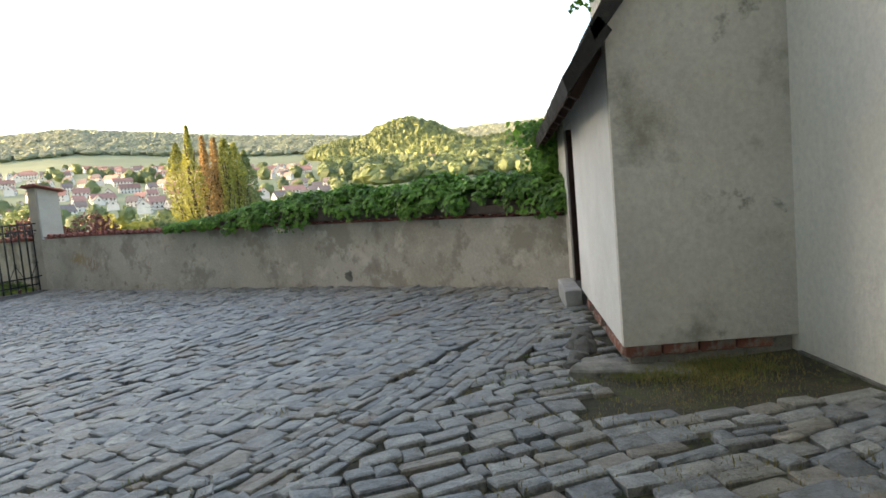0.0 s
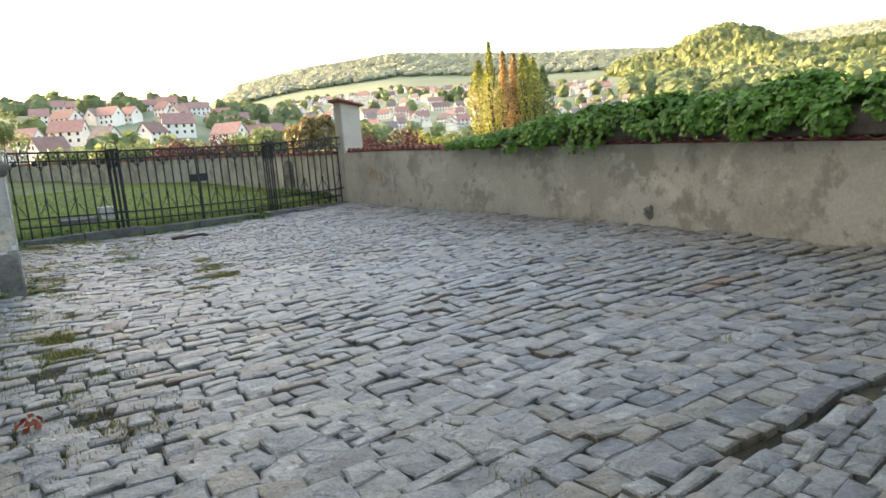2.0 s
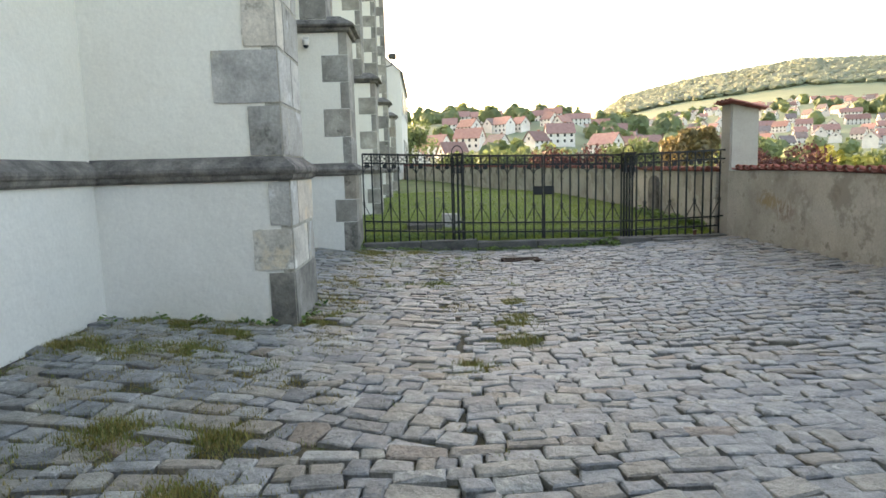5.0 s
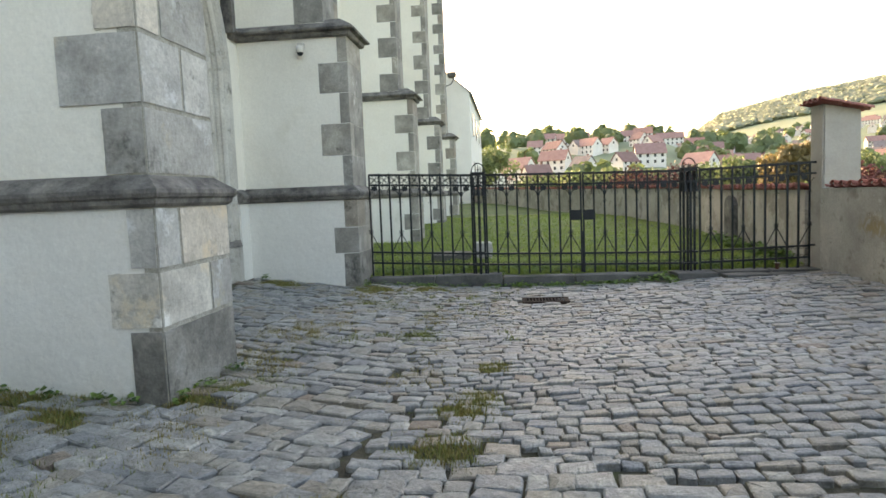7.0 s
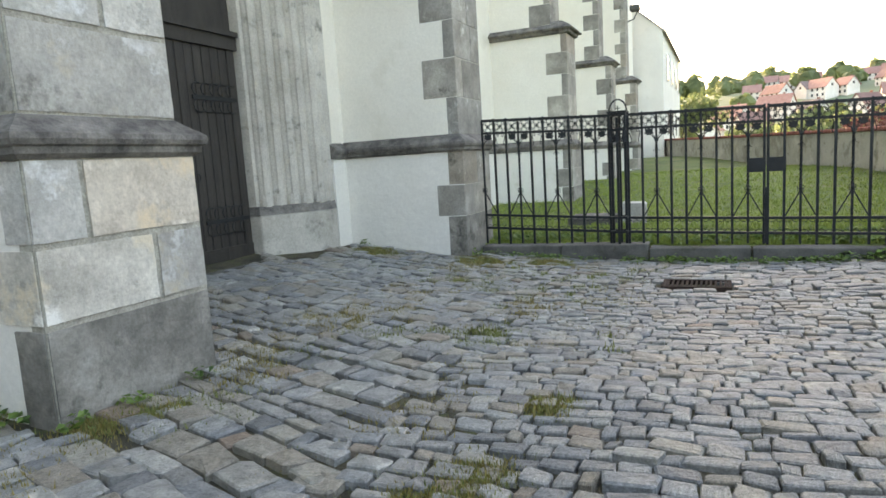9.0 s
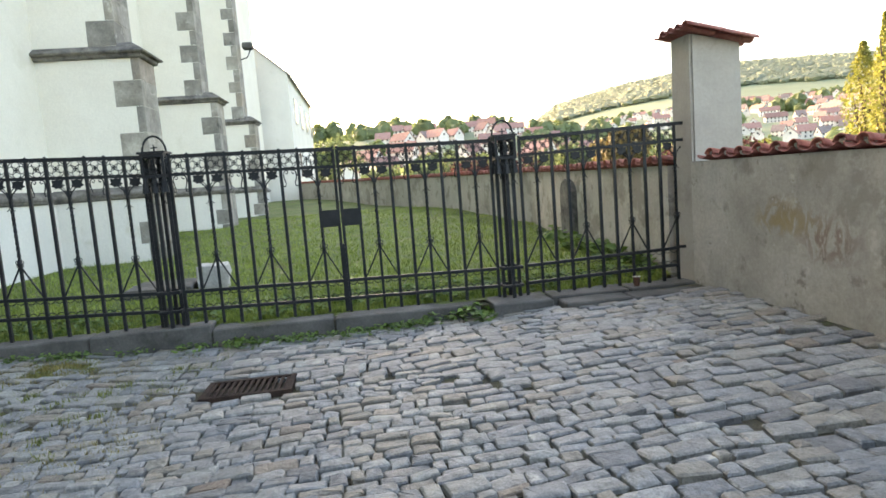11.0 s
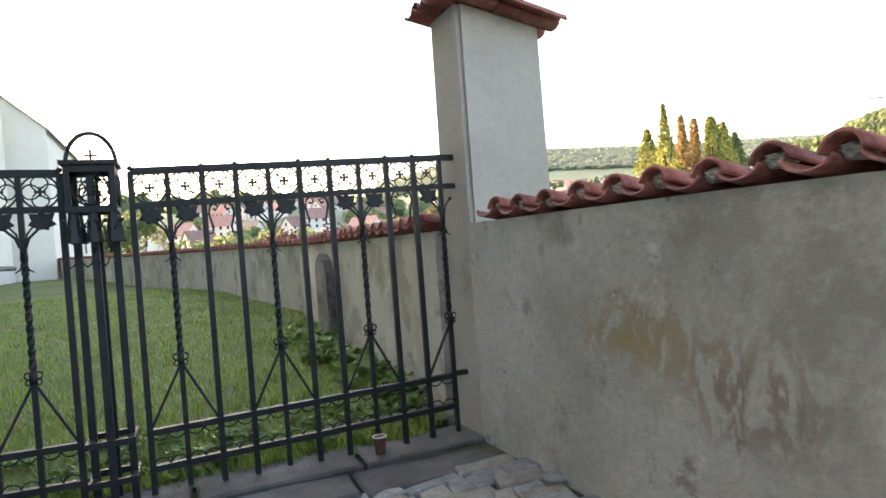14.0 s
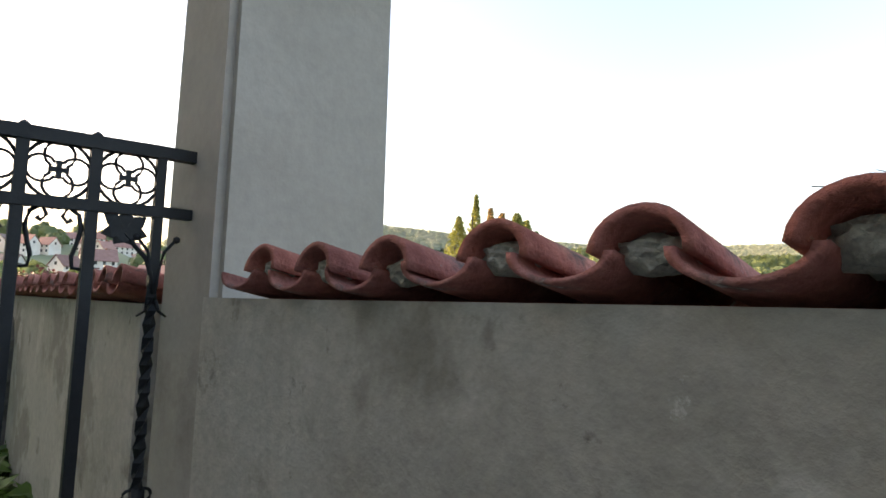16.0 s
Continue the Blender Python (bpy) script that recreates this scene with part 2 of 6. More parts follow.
M_DARKROOF = surface("dark_roof", [(0.3, (0.018, 0.016, 0.015)), (0.7, (0.05, 0.045, 0.04))], 5, 50, 0.85, 0.6, fleck=0.4)
M_BRICK = surface("brick", [(0.3, (0.2, 0.075, 0.05)), (0.7, (0.31, 0.13, 0.09))], 6, 60, 0.9, 0.5, fleck=0.3, vary=0.25, stains=[((0.3, 0.27, 0.23), 9, 0.5, 0.62)])
M_IVY = leafy("ivy", (0.035, 0.1, 0.012), (0.17, 0.37, 0.04), 0.34, 2.5)
M_JOINTGRASS = leafy("joint_grass", (0.1, 0.13, 0.03), (0.25, 0.27, 0.075), 0.35, 5)
M_WEED = leafy("weed", (0.05, 0.1, 0.022), (0.18, 0.28, 0.055), 0.3, 6)
M_STRAW = leafy("dry_grass", (0.15, 0.125, 0.035), (0.34, 0.28, 0.09), 0.3, 6)
M_TREE = leafy("tree_green", (0.09, 0.12, 0.05), (0.2, 0.25, 0.1), 0.4, 0.3)
M_POPLAR = leafy("poplar", (0.15, 0.17, 0.04), (0.38, 0.38, 0.09), 0.45, 0.25)
M_AUTUMN = leafy("poplar_autumn", (0.25, 0.175, 0.07), (0.5, 0.34, 0.15), 0.45, 0.25)
M_REDTREE = leafy("red_leaves", (0.05, 0.018, 0.017), (0.12, 0.042, 0.034), 0.25, 0.4)
M_BROWNTREE = leafy("brown_leaves", (0.1, 0.085, 0.035), (0.25, 0.19, 0.075), 0.35, 0.4)
# pale greyish green: the haze of the distance is put into the leaf colour
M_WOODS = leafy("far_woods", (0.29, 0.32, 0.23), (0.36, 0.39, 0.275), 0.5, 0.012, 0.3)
M_BARK = surface("bark", [(0.3, (0.06, 0.045, 0.035)), (0.7, (0.13, 0.1, 0.08))], 3, 30, 0.95, 0.6)
M_HWALL = surface("house_wall", [(0.3, (0.6, 0.57, 0.52)), (0.7, (0.75, 0.72, 0.67))], 0.3, 5, 0.9, 0.1, fleck=0.08, vary=0.15)
# dulled red, with some of the town's haze put into the roof colour
M_HROOF = surface("house_roof", [(0.3, (0.29, 0.165, 0.14)), (0.7, (0.4, 0.24, 0.205))], 0.5, 6, 0.85, 0.2, fleck=0.2, vary=0.35)
M_HROOF2 = surface("house_roof_dark", [(0.3, (0.16, 0.13, 0.125)), (0.7, (0.25, 0.21, 0.2))], 0.5, 6, 0.85, 0.2, fleck=0.2, vary=0.3)
M_PANE = surface("window_pane", [(0.3, (0.02, 0.025, 0.03)), (0.7, (0.05, 0.055, 0.06))], 1, 9, 0.15, 0.0, fleck=0.1)
M_FIELD = surface("valley_ground", [(0.3, (0.14, 0.175, 0.105)), (0.5, (0.18, 0.215, 0.125)), (0.7, (0.24, 0.27, 0.16))], 0.006, 0.08, 0.95, 0.0, fleck=0.15)


# ---- builders ----
def world_of(ob):
    m = ob.matrix_parent_inverse @ ob.matrix_basis if ob.parent else ob.matrix_basis.copy()
    return world_of(ob.parent) @ m if ob.parent else m


def under(ob, parent):
    """Makes ob a child and leaves it where it is."""
    ob.parent = parent
    ob.matrix_parent_inverse = world_of(parent).inverted()
    return ob


def shared(name, mesh, m, parent, label=""):
    """One more object on a mesh that exists, at the world pose m."""
    ob = new(name, mesh)
    ob.matrix_basis = m
    if label:
        ob["label"] = label
    return under(ob, parent)


def mesh_of(name, bm, material, smooth=False):
    me = bpy.data.meshes.new(name)
    bm.normal_update()
    bm.to_mesh(me)
    bm.free()
    me.materials.append(material)
    if smooth:
        me.polygons.foreach_set("use_smooth", [True] * len(me.polygons))
    return me


def link(name, bm, material, parent=None, label="", smooth=False):
    me = bpy.data.meshes.new(name)
    bm.normal_update()
    bm.to_mesh(me)
    bm.free()
    me.materials.append(material)
    if smooth:
        me.polygons.foreach_set("use_smooth", [True] * len(me.polygons))
    ob = new(name, me)
    if parent:
        under(ob, parent)
    if label:
        ob["label"] = label
    return ob


def part(name, bm, material, parent, label="", smooth=False):
    return link(name, bm, material, parent, label, smooth)


def thing(name, label, category, group="", m=None):
    ob = new(name)
    ob.empty_display_size = 0.1
    if m:
        ob.matrix_basis = m
    return tagged(ob, label, category, group)


def hull(bm, ring0, ring1):
    """A solid between two rings of points."""
    a = [bm.verts.new(p) for p in ring0]
    b = [bm.verts.new(p) for p in ring1]
    n = len(a)
    fs = [bm.faces.new(a[::-1]), bm.faces.new(b)]
    for i in range(n):
        fs.append(bm.faces.new((a[i], a[(i + 1) % n], b[(i + 1) % n], b[i])))
    bmesh.ops.recalc_face_normals(bm, faces=fs)
    return fs


def box(bm, lo, hi, m=None):
    p = [Vector((x, y, lo[2])) for x, y in ((lo[0], lo[1]), (hi[0], lo[1]), (hi[0], hi[1]), (lo[0], hi[1]))]
    q = [Vector((v.x, v.y, hi[2])) for v in p]
    if m:
        p, q = [m @ v for v in p], [m @ v for v in q]
    return hull(bm, p, q)


def bar(bm, p, q, w, d=None, sides=4, twist=0.0):
    """A bar from p to q, w across."""
    p, q = Vector(p), Vector(q)
    z = (q - p).normalized()
    x = z.cross(Vector((0, 0, 1)) if abs(z.z) < 0.9 else Vector((G_DIR[0], G_DIR[1], 0))).normalized()
    y = z.cross(x)
    r = w / 2 / math.cos(math.pi / sides)
    ring = []
    for i in range(sides):
        a = 2 * math.pi * (i + 0.5) / sides
        ring.append((x * math.cos(a) + y * math.sin(a) * ((d or w) / w)) * r)
    return hull(bm, [p + v for v in ring], [q + v for v in ring])


def sweep(bm, pts, w, sides=5, closed=False):
    """A round bar along a line of points."""
    pts = [Vector(p) for p in pts]
    n = len(pts)
    rings = []
    for i, p in enumerate(pts):
        a = pts[(i - 1) % n] if (closed or i > 0) else p
        b = pts[(i + 1) % n] if (closed or i < n - 1) else p
        z = (b - a).normalized()
        side = Vector((0, 0, 1)) if abs(z.z) < 0.95 else Vector((1, 0, 0))
        x = z.cross(side).normalized()
        y = z.cross(x)
        wi = w[i] if isinstance(w, (list, tuple)) else w
        rings.append([bm.verts.new(p + (x * math.cos(2 * math.pi * k / sides) + y * math.sin(2 * math.pi * k / sides)) * wi / 2) for k in range(sides)])
    m = n if closed else n - 1
    for i in range(m):
        r0, r1 = rings[i], rings[(i + 1) % n]
        for k in range(sides):
            bm.faces.new((r0[k], r0[(k + 1) % sides], r1[(k + 1) % sides], r1[k]))
    if not closed:
        bm.faces.new(rings[0][::-1])
        bm.faces.new(rings[-1])
    bmesh.ops.recalc_face_normals(bm, faces=bm.faces[:])


# ---- the plan ----
E_DIR = (-0.874, 0.486)   # along the church, away from the start
G_DIR = (0.486, 0.874)    # along the gate, away from the church
B1 = (-8.1, 6.35)         # outer corner of the first buttress


def cv(u, v, z=0.0):
    """A point by its way along the church, out from the buttress fronts, and height."""
    return Vector((B1[0] + u * E_DIR[0] + v * G_DIR[0], B1[1] + u * E_DIR[1] + v * G_DIR[1], z))


def uv_of(x, y):
    dx, dy = x - B1[0], y - B1[1]
    return dx * E_DIR[0] + dy * E_DIR[1], dx * G_DIR[0] + dy * G_DIR[1]


def cbox(bm, u0, u1, v0, v1, z0, z1):
    return hull(bm, [cv(u0, v0, z0), cv(u1, v0, z0), cv(u1, v1, z0), cv(u0, v1, z0)], [cv(u0, v0, z1), cv(u1, v0, z1), cv(u1, v1, z1), cv(u0, v1, z1)])


def yard(x, y):
    """Height of the courtyard's ground, a shallow bowl towards the drain."""
    x, y = max(-14.5, min(2.6, x)), max(-1.0, min(16.5, y))
    z = (0.0261 + 0.01947 * x - 0.00091 * y + 0.005855 * x * x + 0.0096 * x * y - 0.00066 * y * y
         - 0.000238 * x ** 3 - 0.000859 * x * x * y - 0.000944 * x * y * y - 0.000037 * y ** 3)
    return z - 0.05 * math.exp(-((x + 8.8) ** 2 + (y - 9.0) ** 2) / 5.0)


WALL_PTS = [(-10.03, 15.85), (-8.44, 15.04), (-6.5, 13.95), (-3.9, 12.6), (-1.58, 11.0), (0.19, 9.4), (1.72, 7.85)]


def wall_line(n):
    """Points along the foot of the courtyard wall's inner face, with its top's height."""
    out = []
    k = len(WALL_PTS) - 1
    for i in range(n + 1):
        s = i / n * k
        j = min(int(s), k - 1)
        f = s - j
        p0, p1, p2, p3 = [Vector(WALL_PTS[max(0, min(k, j + o))]) for o in (-1, 0, 1, 2)]
        p = 0.5 * (2 * p1 + (p2 - p0) * f + (2 * p0 - 5 * p1 + 4 * p2 - p3) * f * f + (3 * p1 - p0 - 3 * p2 + p3) * f ** 3)
        out.append((p.x, p.y, 1.12 - 0.15 * i / n + 0.03 * math.exp(-((i / n - 0.2) / 0.15) ** 2)))
    return out


def offset(line, d):
    """The line moved d to the side away from the courtyard."""
    out = []
    for i, (x, y, z) in enumerate(line):
        a, b = line[max(0, i - 1)], line[min(len(line) - 1, i + 1)]
        t = Vector((b[0] - a[0], b[1] - a[1])).normalized()
        out.append((x - t.y * d, y + t.x * d, z))
    return out


def slab_along(bm, line, thick, z0, top=None):
    """A wall of that thickness along a line of points with top heights."""
    back = offset(line, thick)
    rows = []
    for (x, y, z), (bx, by, _) in zip(line, back):
        rows.append([bm.verts.new(v) for v in ((x, y, z0), (x, y, z), (bx, by, z), (bx, by, z0))])
    for r, s in zip(rows, rows[1:]):
        for k in range(4):
            bm.faces.new((r[k], r[(k + 1) % 4], s[(k + 1) % 4], s[k]))
    bm.faces.new(rows[0])
    bm.faces.new(rows[-1][::-1])
    bmesh.ops.recalc_face_normals(bm, faces=bm.faces[:])


# ---- ground ----
def far_ground(x, y):
    """Height of the land outside: it falls from the wall and rises to hills beyond the town."""
    r = math.hypot(x, y)
    az = math.degrees(math.atan2(-x, y))
    el = skyline(az)
    town = max(0.3, 0.6 * el)
    pts = [(0, -2.5), (22, -2.5), (60, -9), (140, -7), (260, 260 * math.tan(radians(0.35))), (700, 700 * math.tan(radians(town))), (1500, 1500 * math.tan(radians(el))), (2600, 1500 * math.tan(radians(el)) * 0.9), (6000, 40)]
    if 40 < az < 120:
        k = min(1.0, (az - 40) / 8)
        near = [(0, -2.5), (22, -2.5), (60, -9), (140, -7), (230, 2), (370, 370 * math.tan(radians(4.2))), (600, 24), (1500, 1500 * math.tan(radians(el))), (2600, 60), (6000, 40)]
        return lerp(pts, r) * (1 - k) + lerp(near, r) * k
    return lerp(pts, r)


def lerp(pts, r):
    for (a, za), (b, zb) in zip(pts, pts[1:]):
        if r <= b:
            f = (r - a) / (b - a)
            f = f * f * (3 - 2 * f) * 0.5 + f * 0.5
            return za + (zb - za) * f
    return pts[-1][1]


def skyline(az):
    """Elevation of the hills, in degrees, by the way one looks."""
    table = [(-180, 2.5), (-40, 5.5), (-10, 5.9), (-4, 5.8), (4, 5.6), (12, 6.2), (18, 6.5), (24, 7.0), (30, 7.4), (37, 6.7), (43, 5.6), (46, 3.5), (60, 2.5), (90, 2.2), (180, 2.5)]
    for (a, ea), (b, eb) in zip(table, table[1:]):
        if az <= b:
            return ea + (eb - ea) * (az - a) / (b - a)
    return 2.5


def knoll(x, y):
    """Height of the wooded hill that stands before the others."""
    h = 0.0
    for az, r, top, wide in ((2.5, 900, 86, 80), (-1.0, 800, 50, 80), (7.5, 930, 64, 90), (-7, 1000, 60, 120), (11.5, 900, 40, 60)):
        cx, cy = -math.sin(radians(az)) * r, math.cos(radians(az)) * r
        h = max(h, top * math.exp(-((x - cx) ** 2 + (y - cy) ** 2) / (2 * wide * wide)))
    return h


def land(x, y):
    g = far_ground(x, y)
    k = knoll(x, y)
    return max(g, k + g * 0.25) if k > 5 else g


bm = bmesh.new()
rings = [6, 14, 22, 30, 40, 52, 66, 84, 105, 130, 160, 195, 230, 270, 310, 350, 390, 440, 500, 560, 630, 700, 760, 820, 880, 940, 1010, 1100, 1250, 1400, 1500, 1700, 2000, 2600, 3500, 4800]
prev = None
for r in rings:
    ring = []
    for i in range(240):
        a = 2 * math.pi * i / 240
        x, y = -math.sin(a) * r - 5, math.cos(a) * r + 8
        ring.append(bm.verts.new((x, y, land(x, y) + 1.2 * noise.noise((x * 0.02, y * 0.02, 0)) * min(1, r / 100))))
    if prev:
        for i in range(240):
            bm.faces.new((prev[i], prev[(i + 1) % 240], ring[(i + 1) % 240], ring[i]))
    else:
        bm.faces.new(ring)
    prev = ring
bmesh.ops.recalc_face_normals(bm, faces=bm.faces[:])
tagged(link("ground", bm, M_FIELD, smooth=True), "green valley ground rising to distant hills", "ground", kind="structure")

# the courtyard's bed under the stones
bm = bmesh.new()
NX, NY = 64, 64
grid = [[bm.verts.new((-15.5 + 18.5 * i / NX, -9 + 27 * j / NY, yard(-15.5 + 18.5 * i / NX, -9 + 27 * j / NY) - 0.034)) for j in range(NY + 1)] for i in range(NX + 1)]
line40 = wall_line(40)


def outside_wall(x, y):
    """How far a point lies beyond the courtyard wall's inner face."""
    best, sign = 1e9, 0
    for (ax, ay, _), (bx, by, _) in zip(line40, line40[1:]):
        dx, dy = bx - ax, by - ay
        f = max(0, min(1, ((x - ax) * dx + (y - ay) * dy) / (dx * dx + dy * dy)))
        d = math.hypot(x - ax - dx * f, y - ay - dy * f)
        if d < best:
            best, sign = d, (dx * (y - ay) - dy * (x - ax))
    return best if sign > 0 else -best


for i in range(NX):
    for j in range(NY):
        q = (grid[i][j], grid[i + 1][j], grid[i + 1][j + 1], grid[i][j + 1])
        cx, cy = sum(v.co.x for v in q) / 4, sum(v.co.y for v in q) / 4
        u, v = uv_of(cx, cy)
        if outside_wall(cx, cy) < 0.25 and u < 7.0:
            bm.faces.new(q)
bmesh.ops.delete(bm, geom=[v for v in bm.verts if not v.link_faces], context="VERTS")
yard_ob = tagged(link("pavement", bm, M_EARTH, smooth=True), "uneven grey cobbled courtyard with earth and grass in the joints", "pavement", kind="structure")


def lawn_z(x, y):
    u, v = uv_of(x, y)
    return -0.2 + 0.06 * min(1.0, max(0.0, (u - 6.6) / 0.6)) + 0.022 * (u - 6.5) + 0.05 * math.sin(u * 0.4) * min(1, (u - 6.5) * 0.1) + 0.04 * noise.noise((x * 0.5, y * 0.5, 3))


bm = bmesh.new()
NU, NV = 70, 40
grid = []
for i in range(NU + 1):
    u = 6.5 + 52 * (i / NU) ** 1.7
    grid.append([bm.verts.new(cv(u, -2.2 + 17 * j / NV, lawn_z(*cv(u, -2.2 + 17 * j / NV).xy))) for j in range(NV + 1)])
FAR_WALL = [(-10.45, 16.05), (-13.9, 18.0), (-16.4, 19.7), (-22, 21.6), (-32, 23.9), (-48.5, 27.2)]


def beyond_far(x, y):
    for (ax, ay), (bx, by) in zip(FAR_WALL, FAR_WALL[1:]):
        if bx <= x <= ax:
            return y - (ay + (by - ay) * (x - ax) / (bx - ax))
    return -1 if x < -48.5 else 1


for i in range(NU):
    for j in range(NV):
        q = (grid[i][j], grid[i + 1][j], grid[i + 1][j + 1], grid[i][j + 1])
        cx, cy = sum(v.co.x for v in q) / 4, sum(v.co.y for v in q) / 4
        if beyond_far(cx, cy) < 0.35:
            bm.faces.new(q)
bmesh.ops.delete(bm, geom=[v for v in bm.verts if not v.link_faces], context="VERTS")
bmesh.ops.recalc_face_normals(bm, faces=bm.faces[:])
lawn = tagged(link("lawn", bm, M_GRASS, smooth=True), "green churchyard lawn rising gently behind the gate", "lawn", kind="structure")

# ---- courtyard wall ----
bm = bmesh.new()
fine_line = wall_line(90)
slab_along(bm, [(x, y, z - 0.05) for x, y, z in fine_line], 0.42, -3.0)
wall_yard = tagged(link("wall_courtyard", bm, M_PLASTER), "stained grey-beige rendered courtyard wall capped with red tiles", "wall", kind="structure")

bm = bmesh.new()
fl = []
for (ax, ay), (bx, by), za, zb in zip(FAR_WALL, FAR_WALL[1:], (1.1, 1.12, 1.16, 1.25, 1.4), (1.12, 1.16, 1.25, 1.4, 1.72)):
    for i in range(8):
        f = i / 8
        fl.append((ax + (bx - ax) * f, ay + (by - ay) * f, za + (zb - za) * f))
fl.append((*FAR_WALL[-1], 1.72))
fl = fl[::-1]
slab_along(bm, [(x, y, z - 0.05) for x, y, z in fl], 0.4, -3.0)
wall_lawn = tagged(link("wall_churchyard", bm, M_PLASTER), "low rendered churchyard wall with a red tile coping", "wall", kind="structure")

# ---- gate pier ----
def pv(a, b, z):
    """Pier's own plan: a along the gate outwards, b towards the lawn."""
    return Vector((-10.02 + a * G_DIR[0] - b * 0.895, 15.83 + a * G_DIR[1] + b * 0.446, z))


pier = thing("gate_pier", "square grey rendered gate pier with a sloping red tile cap", "pier", m=Matrix.Translation(pv(0.28, 0.17, -0.25)))
bm = bmesh.new()
hull(bm, [pv(0.02, -0.02, -0.6), pv(0.61, -0.02, -0.6), pv(0.61, 0.41, -0.6), pv(0.02, 0.41, -0.6)],
     [pv(0.035, 0, 2.38), pv(0.595, 0, 2.26), pv(0.595, 0.39, 2.26), pv(0.035, 0.39, 2.38)])
bmesh.ops.bevel(bm, geom=[e for e in bm.edges if abs(e.verts[0].co.z - e.verts[1].co.z) > 1], offset=0.025, segments=2, affect="EDGES")
part("shaft", bm, M_PIER, pier)

# half-round tiles: one cover, one channel
def tile_mesh(name, length, radius, thick, up, flat=1.0):
    bm = bmesh.new()
    rows = []
    for j in range(3):
        y = length * j / 2
        rr = radius * (1.0 - 0.08 * j / 2)
        ring = []
        for k, r in ((0, rr), (1, rr - thick)):
            angs = [math.pi * i / 12 for i in range(13)]
            if k:
                angs = angs[::-1]
            for a in angs:
                ring.append(bm.verts.new((r * math.cos(a), y, up * r * math.sin(a) * flat)))
        rows.append(ring)
    n = len(rows[0])
    for a, b in zip(rows, rows[1:]):
        for i in range(n):
            bm.faces.new((a[i], a[(i + 1) % n], b[(i + 1) % n], b[i]))
    for ring in (rows[0], rows[-1]):
        for i in range(12):
            bm.faces.new((ring[i], ring[i + 1], ring[n - 2 - i], ring[n - 1 - i]))
    bmesh.ops.recalc_face_normals(bm, faces=bm.faces[:])
    return mesh_of(name, bm, M_TILE, True)


COVER = tile_mesh("cover_tile", 0.56, 0.07, 0.015, 1, 0.88)
CHANNEL = tile_mesh("channel_tile", 0.56, 0.086, 0.015, -1, 0.52)
bm = bmesh.new()
bmesh.ops.create_icosphere(bm, subdivisions=3, radius=1.0)
for v in bm.verts:
    k = 1 + 0.35 * noise.noise(v.co * 2.2) + 0.2 * noise.noise(v.co * 6)
    v.co = Vector((v.co.x * 0.058 * k, v.co.y * 0.04 * k, v.co.z * 0.026 * k))
PLUG = mesh_of("mortar_plug", bm, M_MORTAR)
PITCH = 0.237


def tile_row(parent, line, overhang, limit, spare=""):
    """Tiles across the top of a wall, laid along a line of points; they fall to the back."""
    pts = [Vector(p) for p in line]
    way = [0.0]
    for a, b in zip(pts, pts[1:]):
        way.append(way[-1] + (b.xy - a.xy).length)
    n = int((way[-1] - 0.1) / PITCH)
    rest = bmesh.new() if spare else None
    for i in range(n):
        s = (i + 0.5) * PITCH + 0.135
        j = max(k for k in range(len(way) - 1) if way[k] <= s)
        f = (s - way[j]) / (way[j + 1] - way[j])
        p = pts[j].lerp(pts[j + 1], f)
        t = (pts[j + 1] - pts[j]).xy.normalized()
        rz = math.degrees(math.atan2(t.y, t.x)) + random.uniform(-2.5, 2.5)
        base = Matrix.Translation((p.x, p.y, p.z + random.uniform(-0.006, 0.006))) @ pose(0, 0, 0, -11 + random.uniform(-1.5, 1.5), random.uniform(-2, 2), rz)
        down = base @ pose(0, -overhang, 0.008)
        up = base @ pose(PITCH / 2, -overhang - random.uniform(0.0, 0.02), 0.004)
        plug = base @ pose(PITCH / 2, -overhang + 0.055, 0.016, random.uniform(-15, 15), random.uniform(-10, 10), 0)
        if i < limit:
            shared("channel_tile", CHANNEL, down, parent)
            shared("cover_tile", COVER, up, parent)
            shared("mortar_plug", PLUG, plug, parent, "rough grey mortar")
        elif rest is not None:
            for me, m in ((CHANNEL, down), (COVER, up)):
                k = len(rest.verts)
                rest.from_mesh(me)
                rest.verts.ensure_lookup_table()
                for v in rest.verts[k:]:
                    v.co = m @ v.co
    if rest is not None:
        ob = part(spare, rest, M_TILE, parent, smooth=True)
        tagged(ob, kind="stuff")


tile_row(wall_yard, [(x, y, z) for x, y, z in fine_line], 0.025, 80)
tile_row(wall_lawn, fl[:], 0.06, 0, "coping_tiles")

# pier cap
for i in range(4):
    x = -0.43 + i * 0.15
    m = Matrix.Translation(pv(-0.02, -x - 0.03, 2.38)) @ pose(0, 0, 0, -11.5, 0, math.degrees(math.atan2(-0.446, 0.895)))
    for o, me, nm in ((0.0, CHANNEL, "channel_tile"), (0.09, COVER, "cover_tile")):
        shared(nm, me, m @ pose(o, -0.09, 0.045 if not o else 0.035) @ Matrix.Diagonal((0.78, 0.75, 0.8, 1)), pier, "red clay tile")
        shared(nm, me, m @ pose(o, 0.28, 0.038 if not o else 0.028) @ Matrix.Diagonal((0.76, 0.78, 0.8, 1)), pier, "red clay tile")

# ---- gate ----
def gp(s, d, z):
    return cv(6.48 + d, 0.03 + s, z)


TOP = [(0, 1.6), (1.94, 1.515), (3.66, 1.475), (5.38, 1.445), (7.5, 1.497)]


